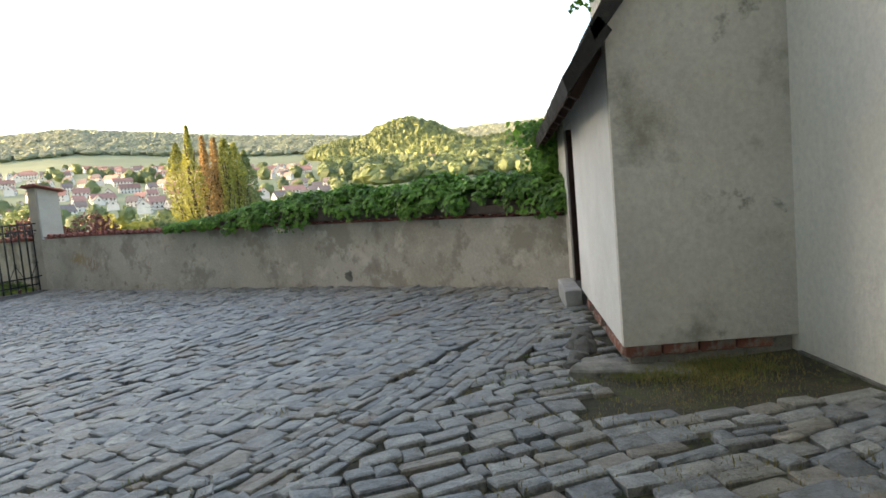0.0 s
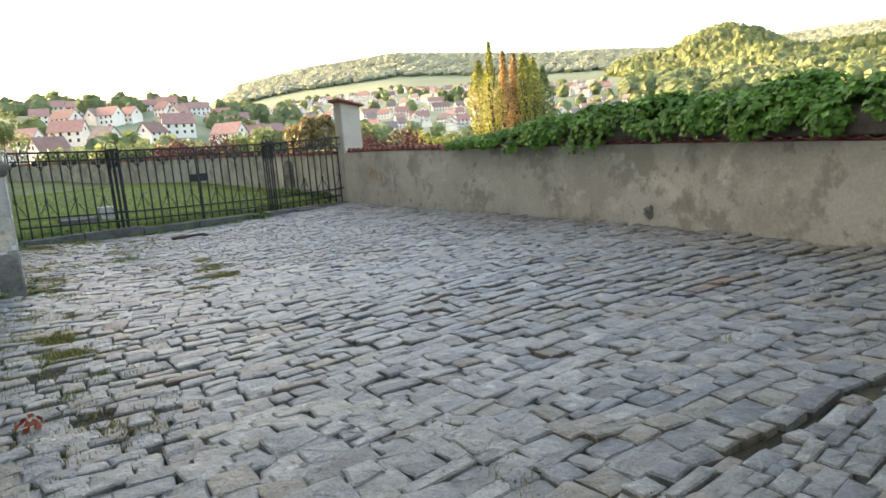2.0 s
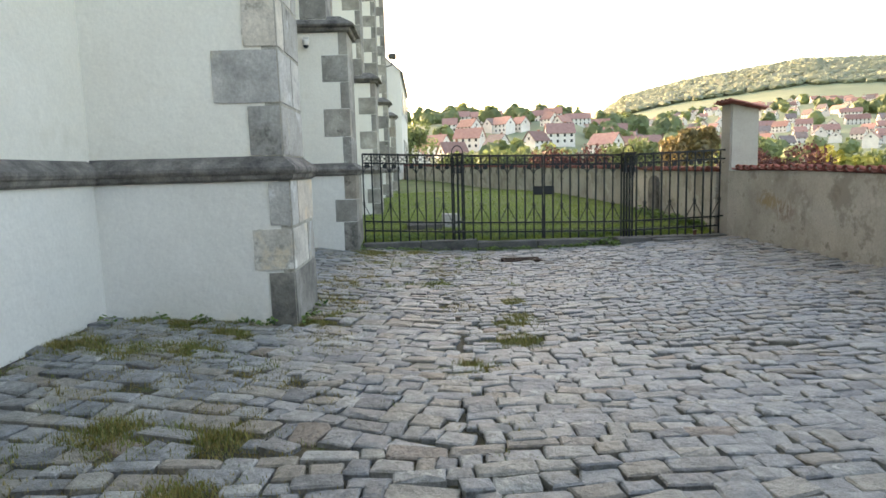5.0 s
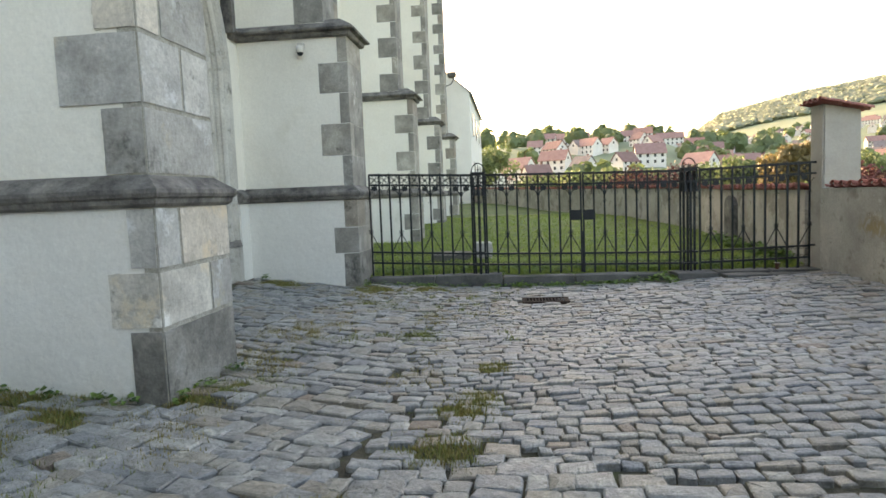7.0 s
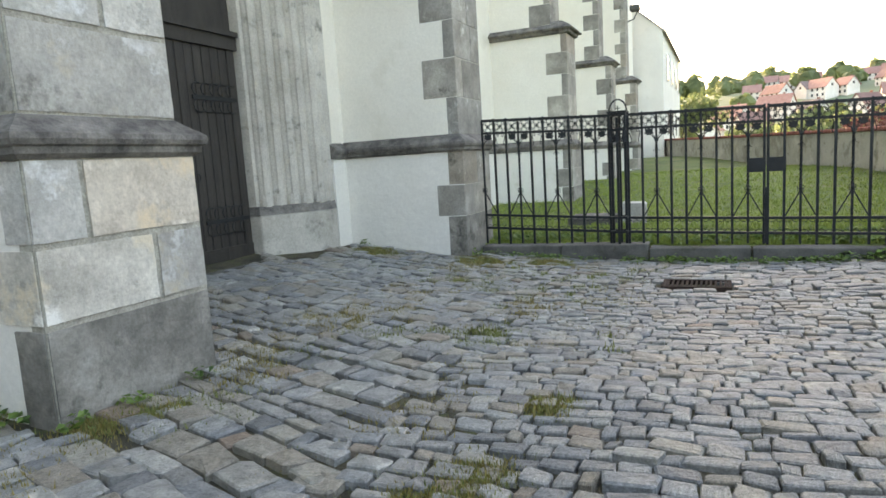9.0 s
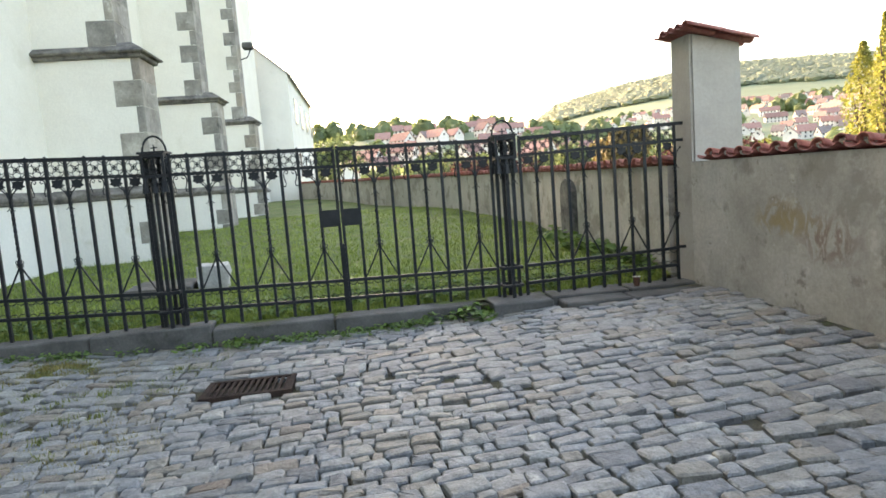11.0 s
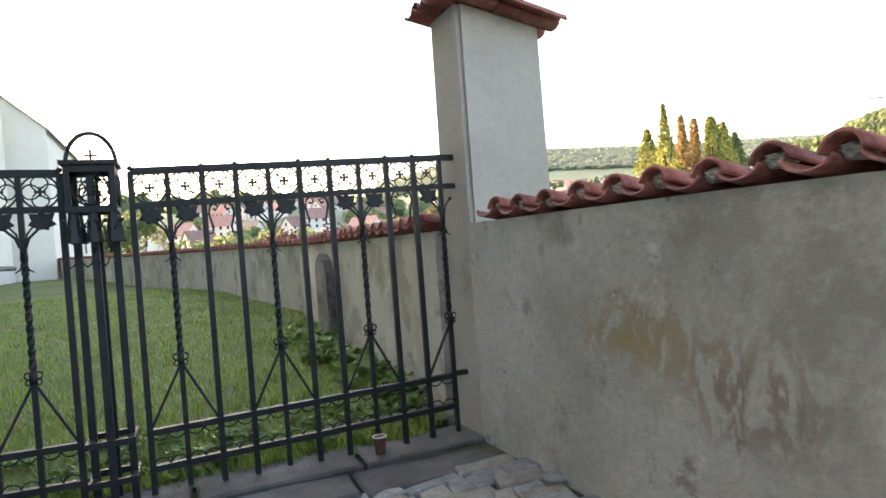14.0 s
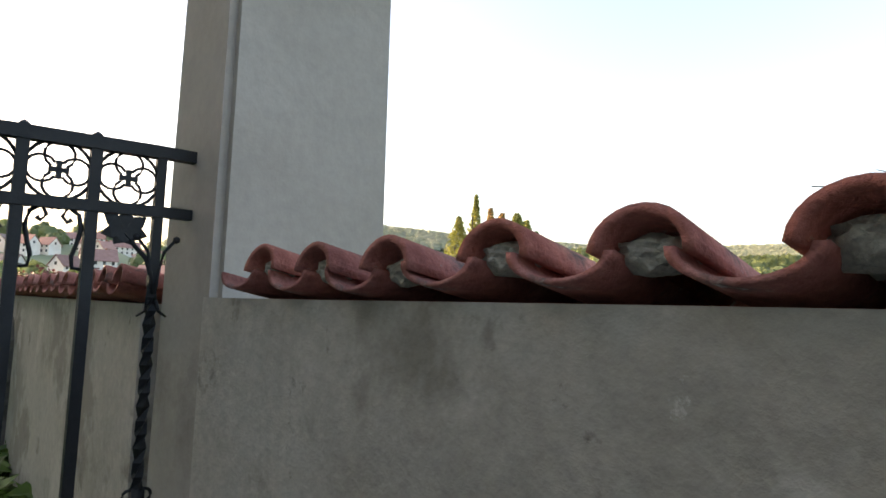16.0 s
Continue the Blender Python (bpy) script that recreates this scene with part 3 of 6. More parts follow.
def top_z(s):
    for (a, za), (b, zb) in zip(TOP, TOP[1:]):
        if s <= b:
            return za + (zb - za) * (s - a) / (b - a)
    return TOP[-1][1]


PB = 0.177
g_turn = pose(0, 0, 0, 0, 0, math.degrees(math.atan2(G_DIR[1], G_DIR[0])))


def arc(cx, cz, r, a0, a1, n):
    return [(cx + r * math.cos(radians(a0 + (a1 - a0) * i / n)), 0, cz + r * math.sin(radians(a0 + (a1 - a0) * i / n))) for i in range(n + 1)]


# a square of tracery: a ring, four foils inside it and a small cross
bm = bmesh.new()
sweep(bm, arc(0, 0, 0.08, 0, 345, 23), 0.0095, 4, True)
for a in range(4):
    x, z = math.cos(radians(90 * a)), math.sin(radians(90 * a))
    sweep(bm, arc(0.04 * x, 0.04 * z, 0.036, 90 * a - 150, 90 * a + 150, 12), 0.008, 4)
    side, up = Vector((-z, 0, x)), Vector((0, 0.005, 0))
    o, tip = Vector((x, 0, z)) * -0.004, Vector((x, 0, z)) * 0.024
    hull(bm, [o - side * 0.005 - up, o + side * 0.005 - up, tip + side * 0.008 - up, tip - side * 0.008 - up], [o - side * 0.005 + up, o + side * 0.005 + up, tip + side * 0.008 + up, tip - side * 0.008 + up])
ROSETTE = mesh_of("rosette", bm, M_IRON)
# a pair of drooping scrolls
bm = bmesh.new()
for sgn in (-1, 1):
    sweep(bm, [(sgn * x, 0, z) for x, z in ((0.004, -0.01), (0.03, -0.004), (0.056, -0.022), (0.064, -0.06), (0.056, -0.1), (0.046, -0.135), (0.05, -0.165), (0.078, -0.168))], [0.009, 0.011, 0.013, 0.014, 0.012, 0.012, 0.012, 0.009], 5)
    sweep(bm, [(sgn * x, 0, z) for x, z in ((0.03, -0.004), (0.018, -0.03), (0.03, -0.045), (0.04, -0.036))], [0.01, 0.011, 0.012, 0.016], 5)
SCROLL = mesh_of("scroll", bm, M_IRON, True)
# a lobed vine leaf on its stalk; the stalk comes from the side
LEAFSPRAY = {}
for sgn in (-1, 1):
    bm = bmesh.new()
    for a, l in ((90, 0.062), (38, 0.07), (142, 0.07), (-12, 0.062), (192, 0.062), (-58, 0.048), (238, 0.048)):
        x, z = math.cos(radians(a)), math.sin(radians(a))
        mid, tip, side = Vector((x, -0.012, z)) * (l * 0.6), Vector((x, 0.1, z)) * l, Vector((-z, 0, x)) * 0.019
        up = Vector((0, 0.004, 0))
        hull(bm, [-up, mid + side - up, tip - up, mid - side - up], [up, mid + side + up, tip + up, mid - side + up])
    sweep(bm, [(0, 0, -0.01), (sgn * 0.03, 0, -0.045), (sgn * 0.06, 0, -0.075), (sgn * 0.075, 0, -0.12)], [0.012, 0.013, 0.014, 0.014], 5)
    LEAFSPRAY[sgn] = mesh_of("iron_leaf", bm, M_IRON)
# the fork at a twisted bar's head
bm = bmesh.new()
for sgn in (-1, 1):
    sweep(bm, [(0, 0, -0.1), (sgn * 0.012, 0, -0.03), (sgn * 0.022, 0, 0.02), (sgn * 0.05, 0, 0.055)], [0.012, 0.011, 0.01, 0.009], 5)
    sweep(bm, [(sgn * 0.01, 0, -0.12), (sgn * 0.018, 0, -0.15), (sgn * 0.04, 0, -0.165)], [0.01, 0.009, 0.006], 5)
    bmesh.ops.create_icosphere(bm, subdivisions=1, radius=0.012, matrix=Matrix.Translation((sgn * 0.054, 0, 0.058)))
FORK = mesh_of("fork", bm, M_IRON, True)
# the knot of a twisted bar
bm = bmesh.new()
for sgn in (-1, 1):
    sweep(bm, arc(sgn * 0.02, 0.012, 0.017, 0, 330, 11), 0.009, 4, True)
    sweep(bm, arc(sgn * 0.02, -0.02, 0.013, 0, 330, 11), 0.008, 4, True)
box(bm, (-0.016, -0.016, -0.03), (0.016, 0.016, 0.03))
KNOT = mesh_of("knot", bm, M_IRON, True)
# small scallops between the two lower rails
LOWSCROLL = []
for sgn in (-1, 1):
    bm = bmesh.new()
    for x in (-0.04, 0.04):
        sweep(bm, arc(x, sgn * 0.086, 0.041, 0, -180 * sgn, 8), 0.008, 4)
    LOWSCROLL.append(mesh_of("low_scroll", bm, M_IRON, True))


def plain_bar(p0, p1, w):
    bm_ = bmesh.new()
    bar(bm_, p0, p1, w)
    return bm_


def twisted_bar(s, z0, z1, w):
    bm_ = bmesh.new()
    n = 44
    prev_ = None
    for i in range(n + 1):
        f = i / n
        z = z0 + (z1 - z0) * f
        a = radians(45 + (900 * min(1, max(0, (f - 0.42) / 0.34))))
        c = gp(s, 0, z)
        ring = []
        for k in range(4):
            b = a + k * math.pi / 2
            r = w * 0.72
            ring.append(bm_.verts.new(c + Vector((G_DIR[0] * math.cos(b) + E_DIR[0] * math.sin(b), G_DIR[1] * math.cos(b) + E_DIR[1] * math.sin(b), 0)) * r))
        if prev_:
            for k in range(4):
                bm_.faces.new((prev_[k], prev_[(k + 1) % 4], ring[(k + 1) % 4], ring[k]))
        prev_ = ring
    bmesh.ops.recalc_face_normals(bm_, faces=bm_.faces[:])
    return bm_


def at_gate(s, d, z, lean=0.0):
    return Matrix.Translation(gp(s, d, z)) @ g_turn


def gate_panel(name, label, s0, s1, first_deco, foot, group=""):
    """A run of railings: four rails, bars, every third one twisted."""
    th = thing(name, label, "gate" if "leaf" in name else "railing", group, Matrix.Translation(gp((s0 + s1) / 2, 0, foot)))
    for dz, w in ((0.0, 0.032), (-0.175, 0.026), (-1.335, 0.028), (-1.52, 0.028)):
        bm_ = bmesh.new()
        bar(bm_, gp(s0, 0, top_z(s0) + dz), gp(s1, 0, top_z(s1) + dz), 0.038, w + 0.004)
        part("rail", bm_, M_IRON, th)
    n = max(1, round((s1 - s0) / PB))
    step = (s1 - s0) / n
    for i in range(n + 1):
        s = s0 + i * step
        t = top_z(s)
        deco = (i - first_deco) % 3 == 0
        if deco:
            part("twisted_bar", twisted_bar(s, foot + 0.01, t, 0.025), M_IRON, th, "twisted wrought-iron bar")
            shared("fork", FORK, at_gate(s, -0.012, t - 0.31), th)
            shared("knot", KNOT, at_gate(s, -0.006, t - 0.98), th)
            for sgn in (-1, 1):
                if s0 - 0.01 <= s + sgn * step <= s1 + 0.01:
                    bm_ = bmesh.new()
                    bar(bm_, gp(s, -0.004, t - 1.0), gp(s + sgn * step * 0.93, -0.004, t - 1.31), 0.013)
                    part("brace", bm_, M_IRON, th)
        else:
            part("bar", plain_bar(gp(s, 0, foot), gp(s, 0, t), 0.029), M_IRON, th)
            bm_ = bmesh.new()
            bmesh.ops.create_icosphere(bm_, subdivisions=1, radius=0.016, matrix=Matrix.Translation(gp(s, 0, t + 0.018)))
            part("finial", bm_, M_IRON, th)
        if i < n:
            c = s + step / 2
            tc_ = top_z(c)
            shared("rosette", ROSETTE, at_gate(c, 0, tc_ - 0.0875), th, "pierced iron rosette")
            for me in LOWSCROLL:
                shared("low_scroll", me, at_gate(c, 0, tc_ - 1.4275), th)
            if (i - first_deco) % 3 == 1:
                shared("scroll", SCROLL, at_gate(c, 0, tc_ - 0.18), th)
            else:
                shared("iron_leaf", LEAFSPRAY[-1 if (i - first_deco) % 3 == 0 else 1], at_gate(c, -0.01, tc_ - 0.235), th, "cast iron vine leaf")
    return th


def gate_post(s, foot):
    th = thing("gate_post", "black iron gate post with a box lantern head and hoop", "post", "gate posts", Matrix.Translation(gp(s, 0, foot)))
    t = top_z(s)
    for ds, dd in ((-0.085, -0.0), (0.085, 0.0), (0.0, -0.09), (0.0, 0.09)):
        part("upright", plain_bar(gp(s + ds, dd, foot), gp(s + ds, dd, t - 0.02), 0.034), M_IRON, th)
    o = gp(s, 0, 0)
    m = Matrix.Translation((o.x, o.y, 0)) @ g_turn

    def piece(name, lo, hi):
        b_ = bmesh.new()
        box(b_, lo, hi, m)
        part(name, b_, M_IRON, th)

    for z0, z1 in ((t - 0.2, t - 0.17), (t - 0.005, t + 0.03)):
        for x0, x1, y0, y1 in ((-0.11, 0.11, -0.115, -0.095), (-0.11, 0.11, 0.095, 0.115), (-0.11, -0.09, -0.095, 0.095), (0.09, 0.11, -0.095, 0.095)):
            piece("head_rail", (x0, y0, z0), (x1, y1, z1))
    for x0 in (-0.11, 0.085):
        for y0 in (-0.115, 0.09):
            piece("corner_bar", (x0, y0, t - 0.17), (x0 + 0.025, y0 + 0.025, t - 0.005))
    piece("head_plate", (-0.125, -0.13, t + 0.03), (0.125, 0.13, t + 0.05))
    for dz in (-1.31, -1.5):
        bm_ = bmesh.new()
        for x0, x1, y0, y1 in ((-0.11, 0.11, -0.115, -0.085), (-0.11, 0.11, 0.085, 0.115), (-0.11, -0.075, -0.085, 0.085), (0.075, 0.11, -0.085, 0.085)):
            box(bm_, (x0, y0, t + dz - 0.03), (x1, y1, t + dz), m)
        part("collar", bm_, M_IRON, th)
    bm_ = bmesh.new()
    sweep(bm_, [gp(s + 0.11 * math.cos(radians(a)), 0, t + 0.05 + 0.15 * math.sin(radians(a))) for a in range(-10, 191, 10)], 0.022, 6)
    part("hoop", bm_, M_IRON, th, smooth=True)
    bm_ = bmesh.new()
    bar(bm_, gp(s, 0, t + 0.05), gp(s, 0, t + 0.12), 0.012)
    bar(bm_, gp(s - 0.03, 0, t + 0.09), gp(s + 0.03, 0, t + 0.09), 0.01)
    part("small_cross", bm_, M_IRON, th)
    for ds in (-0.07, 0.0, 0.07):
        shared("fork", FORK, at_gate(s + ds, -0.115, t - 0.3), th)
    for dd in (-0.112, 0.112):
        shared("rosette", ROSETTE, at_gate(s, dd, t - 0.088) @ Matrix.Diagonal((1, 1.6, 1, 1)), th)
        shared("rosette", ROSETTE, at_gate(s + dd, 0, t - 0.088) @ pose(0, 0, 0, 0, 0, 90) @ Matrix.Diagonal((1, 1.6, 1, 1)), th)
    for ds, dd in ((-0.085, -0.085), (0.085, -0.085), (-0.085, 0.085), (0.085, 0.085), (0.0, -0.09)):
        bm_ = bmesh.new()
        bmesh.ops.create_cone(bm_, cap_ends=True, segments=8, radius1=0.042, radius2=0.02, depth=0.15, matrix=Matrix.Translation(gp(s + ds, dd, t - 0.27)))
        part("sleeve", bm_, M_IRON, th)
    return th


FOOT_L, FOOT_R = -0.16, -0.2
gate_panel("side_railing", "black wrought-iron railing with rosettes beside the church", 0.06, 1.82, 0, FOOT_L)
leaf_a = gate_panel("gate_leaf", "closed black wrought-iron gate leaf with lock plate", 2.06, 3.64, 2, FOOT_L - 0.02, "gate leaves")
leaf_b = gate_panel("gate_leaf", "closed black wrought-iron gate leaf with lock plate", 3.68, 5.24, 2, FOOT_L - 0.03, "gate leaves")
gate_panel("side_railing", "black wrought-iron railing standing on a stone kerb by the pier", 5.55, 7.25, 1, FOOT_R)
gate_post(1.94, FOOT_L)
gate_post(5.38, FOOT_R)
for th, s0, s1 in ((leaf_a, 3.45, 3.652), (leaf_b, 3.664, 3.87)):
    bm = bmesh.new()
    hull(bm, [gp(s0, -0.03, 0.7), gp(s1, -0.03, 0.7), gp(s1, -0.03, 0.87), gp(s0, -0.03, 0.87)], [gp(s0, -0.02, 0.7), gp(s1, -0.02, 0.7), gp(s1, -0.02, 0.87), gp(s0, -0.02, 0.87)])
    part("lock_plate", bm, M_IRON, th, "flat black lock plate")
bm = bmesh.new()
bar(bm, gp(3.66, -0.02, -0.17), gp(3.66, -0.02, 0.52), 0.03)
part("drop_bolt", bm, M_IRON, leaf_b)
bm = bmesh.new()
bar(bm, gp(7.23, 0, top_z(7.3)), gp(7.42, 0, top_z(7.3)), 0.034)
bar(bm, gp(7.23, 0, top_z(7.3) - 0.175), gp(7.42, 0, top_z(7.3) - 0.175), 0.03)
bar(bm, gp(7.23, 0, 0.165), gp(7.42, 0, 0.165), 0.03)
tagged(link("wall_anchor", bm, M_IRON), "black iron stubs set in the pier", "bracket")

# kerb under the gate
kerb = tagged(new("kerb"), "worn grey stone kerb under the iron gate", "kerb", kind="structure")


def kerb_block(s0, s1, d0, d1, z0, z1, seed):
    bm_ = bmesh.new()
    hull(bm_, [gp(s0, d0, z0), gp(s1, d0, z0), gp(s1, d1, z0), gp(s0, d1, z0)], [gp(s0, d0, z1), gp(s1, d0, z1), gp(s1, d1, z1), gp(s0, d1, z1)])
    bmesh.ops.subdivide_edges(bm_, edges=bm_.edges[:], cuts=3, use_grid_fill=True)
    for v in bm_.verts:
        v.co += noise.noise_vector(v.co * 3 + Vector((seed, 0, 0))) * 0.012
    bmesh.ops.bevel(bm_, geom=[e for e in bm_.edges if e.calc_face_angle(0) > 0.9], offset=0.012, segments=1, affect="EDGES")
    part("kerb_stone", bm_, M_PLINTH, kerb)


bm = bmesh.new()
hull(bm, [gp(0.0, -0.1, -0.8), gp(7.4, -0.1, -0.8), gp(7.4, 0.1, -0.8), gp(0.0, 0.1, -0.8)], [gp(0.0, -0.1, -0.24), gp(7.4, -0.1, -0.24), gp(7.4, 0.1, -0.24), gp(0.0, 0.1, -0.24)])
part("kerb_bed", bm, M_EARTH, kerb)
# unseen block, added to keep low sun from shining under the lawn sheet
bm = bmesh.new()
cbox(bm, 58.3, 58.9, -12, 20, -8, 0.9)
part("bank", bm, M_EARTH, kerb)
kerb_block(0.02, 1.15, -0.13, 0.13, -0.6, FOOT_L - 0.012, 1)
kerb_block(1.17, 2.3, -0.15, 0.15, -0.6, FOOT_L, 2)
kerb_block(2.32, 3.5, -0.15, 0.13, -0.6, FOOT_L - 0.045, 3)
kerb_block(3.52, 5.0, -0.16, 0.13, -0.6, FOOT_L - 0.05, 4)
kerb_block(5.1, 5.72, -0.36, 0.16, -0.6, FOOT_R + 0.002, 5)
kerb_block(5.74, 6.6, -0.2, 0.16, -0.6, FOOT_R - 0.002, 6)
kerb_block(6.62, 7.4, -0.2, 0.16, -0.6, FOOT_R, 7)
kerb_block(5.8, 6.5, -0.52, -0.22, -0.6, -0.222, 8)
kerb_block(6.52, 7.38, -0.55, -0.22, -0.6, -0.226, 9)

# drain in the yard
DR = (-10.85, 11.27)
dz = yard(*DR)
drain = thing("drain", "rusty iron drain grate set among the cobbles", "drain", m=Matrix.Translation((*DR, dz)))
fall_x, fall_y = (yard(DR[0] + 0.3, DR[1]) - yard(DR[0] - 0.3, DR[1])) / 0.6, (yard(DR[0], DR[1] + 0.3) - yard(DR[0], DR[1] - 0.3)) / 0.6
m = Matrix.Translation((*DR, dz - 0.004)) @ Vector((0, 0, 1)).rotation_difference(Vector((-fall_x, -fall_y, 1))).to_matrix().to_4x4() @ g_turn
bm = bmesh.new()
for x0, x1, y0, y1 in ((-0.33, 0.33, -0.2, -0.16), (-0.33, 0.33, 0.16, 0.2), (-0.33, -0.29, -0.16, 0.16), (0.29, 0.33, -0.16, 0.16)):
    box(bm, (x0, y0, -0.08), (x1, y1, 0.018), m)
part("rim", bm, M_RUST, drain)
# a dark sheet close under the bars stands for the hole's shade
bm = bmesh.new()
box(bm, (-0.29, -0.16, -0.07), (0.29, 0.16, -0.03), m)
part("pit", bm, M_RUST, drain)
for i in range(13):
    bm = bmesh.new()
    x = -0.275 + 0.55 * i / 12
    box(bm, (x - 0.011, -0.16, 0.0), (x + 0.011, 0.16, 0.014), m)
    part("grate_bar", bm, M_RUST, drain)

# ---- church ----
church = tagged(new("church"), "tall cream rendered church with grey stone quoins and stepped buttresses", "church", kind="structure")
WV = -1.9                 # main wall's plane
bm = bmesh.new()
for u0, u1, z0 in ((-14, 1.42, 1.2), (5.58, 40, 1.2)):
    cbox(bm, u0, u1, -14, WV, z0, 15)
part("nave_wall", bm, M_WHITE, church)
bm = bmesh.new()
for u0, u1 in ((-14, 1.42), (5.58, 40)):
    cbox(bm, u0, u1, -13.9, WV + 0.05, -5.0, 1.22)
part("plinth_wall", bm, M_LIME, church, "whitewashed lower wall")
bm = bmesh.new()
cbox(bm, 1.42, 5.58, -14, -3.1, -5, 15)
cbox(bm, 1.42, 5.58, -3.1, WV - 0.004, 6.3, 15)
for u0, u1 in ((-14, 40),):
    hull(bm, [cv(u0, -15, 15), cv(u1, -15, 15), cv(u1, -1.2, 15), cv(u0, -1.2, 15)], [cv(u0, -9, 23), cv(u1, -9, 23), cv(u1, -8, 23), cv(u0, -8, 23)])
part("upper_wall", bm, M_WHITE, church)
BUTTRESS = ((0.0, 1.12), (5.9, 6.95), (12.75, 13.75), (19.1, 20.1), (25.4, 26.4))


def course(path, profile, material, name, label=""):
    """A moulding along a path in the church's plan; profile: (out, height)."""
    bm_ = bmesh.new()
    rows = []
    n = len(path)
    for i, (u, v) in enumerate(path):
        dirs = []
        if i > 0:
            a = path[i - 1]
            l = math.hypot(u - a[0], v - a[1])
            dirs.append(((u - a[0]) / l, (v - a[1]) / l))
        if i < n - 1:
            b = path[i + 1]
            l = math.hypot(b[0] - u, b[1] - v)
            dirs.append(((b[0] - u) / l, (b[1] - v) / l))
        nx = sum(-d[1] for d in dirs)
        ny = sum(d[0] for d in dirs)
        k = 1.0 if len(dirs) == 1 else 2.0 / (nx * nx + ny * ny)
        rows.append([bm_.verts.new(cv(u + nx * k * o, v + ny * k * o, z)) for o, z in profile])
    m_ = len(profile)
    for a, b in zip(rows, rows[1:]):
        for i in range(m_):
            bm_.faces.new((a[i], a[(i + 1) % m_], b[(i + 1) % m_], b[i]))
    bm_.faces.new(rows[0])
    bm_.faces.new(rows[-1][::-1])
    bmesh.ops.recalc_face_normals(bm_, faces=bm_.faces[:])
    return part(name, bm_, material, church, label)


LEDGE = [(-0.12, 1.19), (0.02, 1.19), (0.05, 1.215), (0.055, 1.25), (0.075, 1.262), (0.085, 1.29), (0.08, 1.32), (0.05, 1.345), (0.0, 1.38), (-0.06, 1.43), (-0.12, 1.45)]
DRIP = [(-0.12, 3.82), (0.04, 3.83), (0.07, 3.85), (0.08, 3.9), (0.15, 3.92), (0.16, 3.95), (0.05, 4.03), (-0.12, 4.14)]


def block(u0, u1, v0, v1, z0, z1, name="quoin"):
    bm_ = bmesh.new()
    g = 0.0025
    cbox(bm_, u0 + g, u1 - g, v0 + g, v1, z0 + g, z1 - g)
    if name == "ashlar":
        bmesh.ops.bevel(bm_, geom=bm_.edges[:], offset=0.016, segments=2, affect="EDGES")
        bmesh.ops.subdivide_edges(bm_, edges=[e for e in bm_.edges if e.calc_length() > 0.15], cuts=6, use_grid_fill=True)
        for v in bm_.verts:
            v.co += noise.noise_vector(v.co * 4 + Vector((z0, 0, 0))) * 0.005 + noise.noise_vector(v.co * 15) * 0.003
    else:
        for v in bm_.verts:
            v.co += noise.noise_vector(v.co * 7) * 0.006
        bmesh.ops.bevel(bm_, geom=bm_.edges[:], offset=0.007, segments=1, affect="EDGES")
    part(name, bm_, M_FOOT if z0 < -0.5 else (M_ASHLAR if name == "ashlar" else M_QUOIN), church)


for bi, (u0, u1) in enumerate(BUTTRESS):
    bm = bmesh.new()
    cbox(bm, u0 + 0.06, u1 - 0.06, WV - 0.1, -0.06, 1.2, 3.95)
    cbox(bm, u0 + 0.06, u1 - 0.06, WV - 0.1, -0.42, 3.95, 12)
    part("buttress_shaft", bm, M_WHITE, church)
    bm = bmesh.new()
    cbox(bm, u0, u1, WV - 0.1, 0, -2.0, 1.2)
    part("buttress_base", bm, M_LIME, church)
    course([(u0, WV), (u0, 0), (u1, 0), (u1, WV)], LEDGE, M_LEDGE, "ledge", "weathered dark stone ledge")
    course([(u0 + 0.06, WV), (u0 + 0.06, -0.06), (u1 - 0.06, -0.06), (u1 - 0.06, WV)], DRIP, M_LEDGE, "drip_course", "projecting stone drip course")
    bm = bmesh.new()
    g = -0.016 if bi == 0 else 0.0
    cbox(bm, u0 + 0.012 + g, u1 - 0.012 - g, -0.1, 0.003 - g / 4, -0.6, 1.2)
    cbox(bm, u0 + 0.07 + g, u1 - 0.07 - g, -0.2, -0.056 - g / 4, 1.4, 3.9)
    cbox(bm, u0 + 0.07, u1 - 0.07, -0.6, -0.416, 4.0, 10.0)
    part("mortar_bed", bm, M_MORTAR, church)
    # corner stones, long and short by turns
    z = -0.6
    tops = [0.31, 0.74, 1.2, 1.92, 2.44, 2.93, 3.42, 3.84]
    zz = 4.1
    while zz < 10.2:
        zz += 0.46 + 0.06 * math.sin(zz * 5 + bi)
        tops.append(zz)
    for k, t in enumerate(tops):
        base = t <= 1.2
        if z > 1.1 and not base and z < 1.4:
            z = 1.42
        if 3.8 < z < 4.05:
            z = 4.06
        e = 0.007 if bi == 0 else 0.0
        o = (-0.008 if base else 0.052) - e
        f = (0.008 if base else (-0.052 if t < 3.9 else -0.412)) + e
        side = (0.27, 0.41, 0.23)[k] if base else (((0.33, 0.66) if bi == 0 else (0.2, 0.46))[k % 2 == 0] + 0.05 * math.sin(k * 3.1 + bi))
        um = u0 + (u1 - u0) * (0.5 + 0.22 * math.sin(k * 2.3 + bi * 1.7))
        nm = "ashlar" if bi == 0 else "quoin"
        if k == 0 or k % 4 == 3:
            block(u0 + o, u1 - o, f - side, f, z, t, nm)
        else:
            block(u0 + o, um, f - side, f, z, t, nm)
            block(um, u1 - o, f - side * 0.8, f, z, t, nm)
        z = t
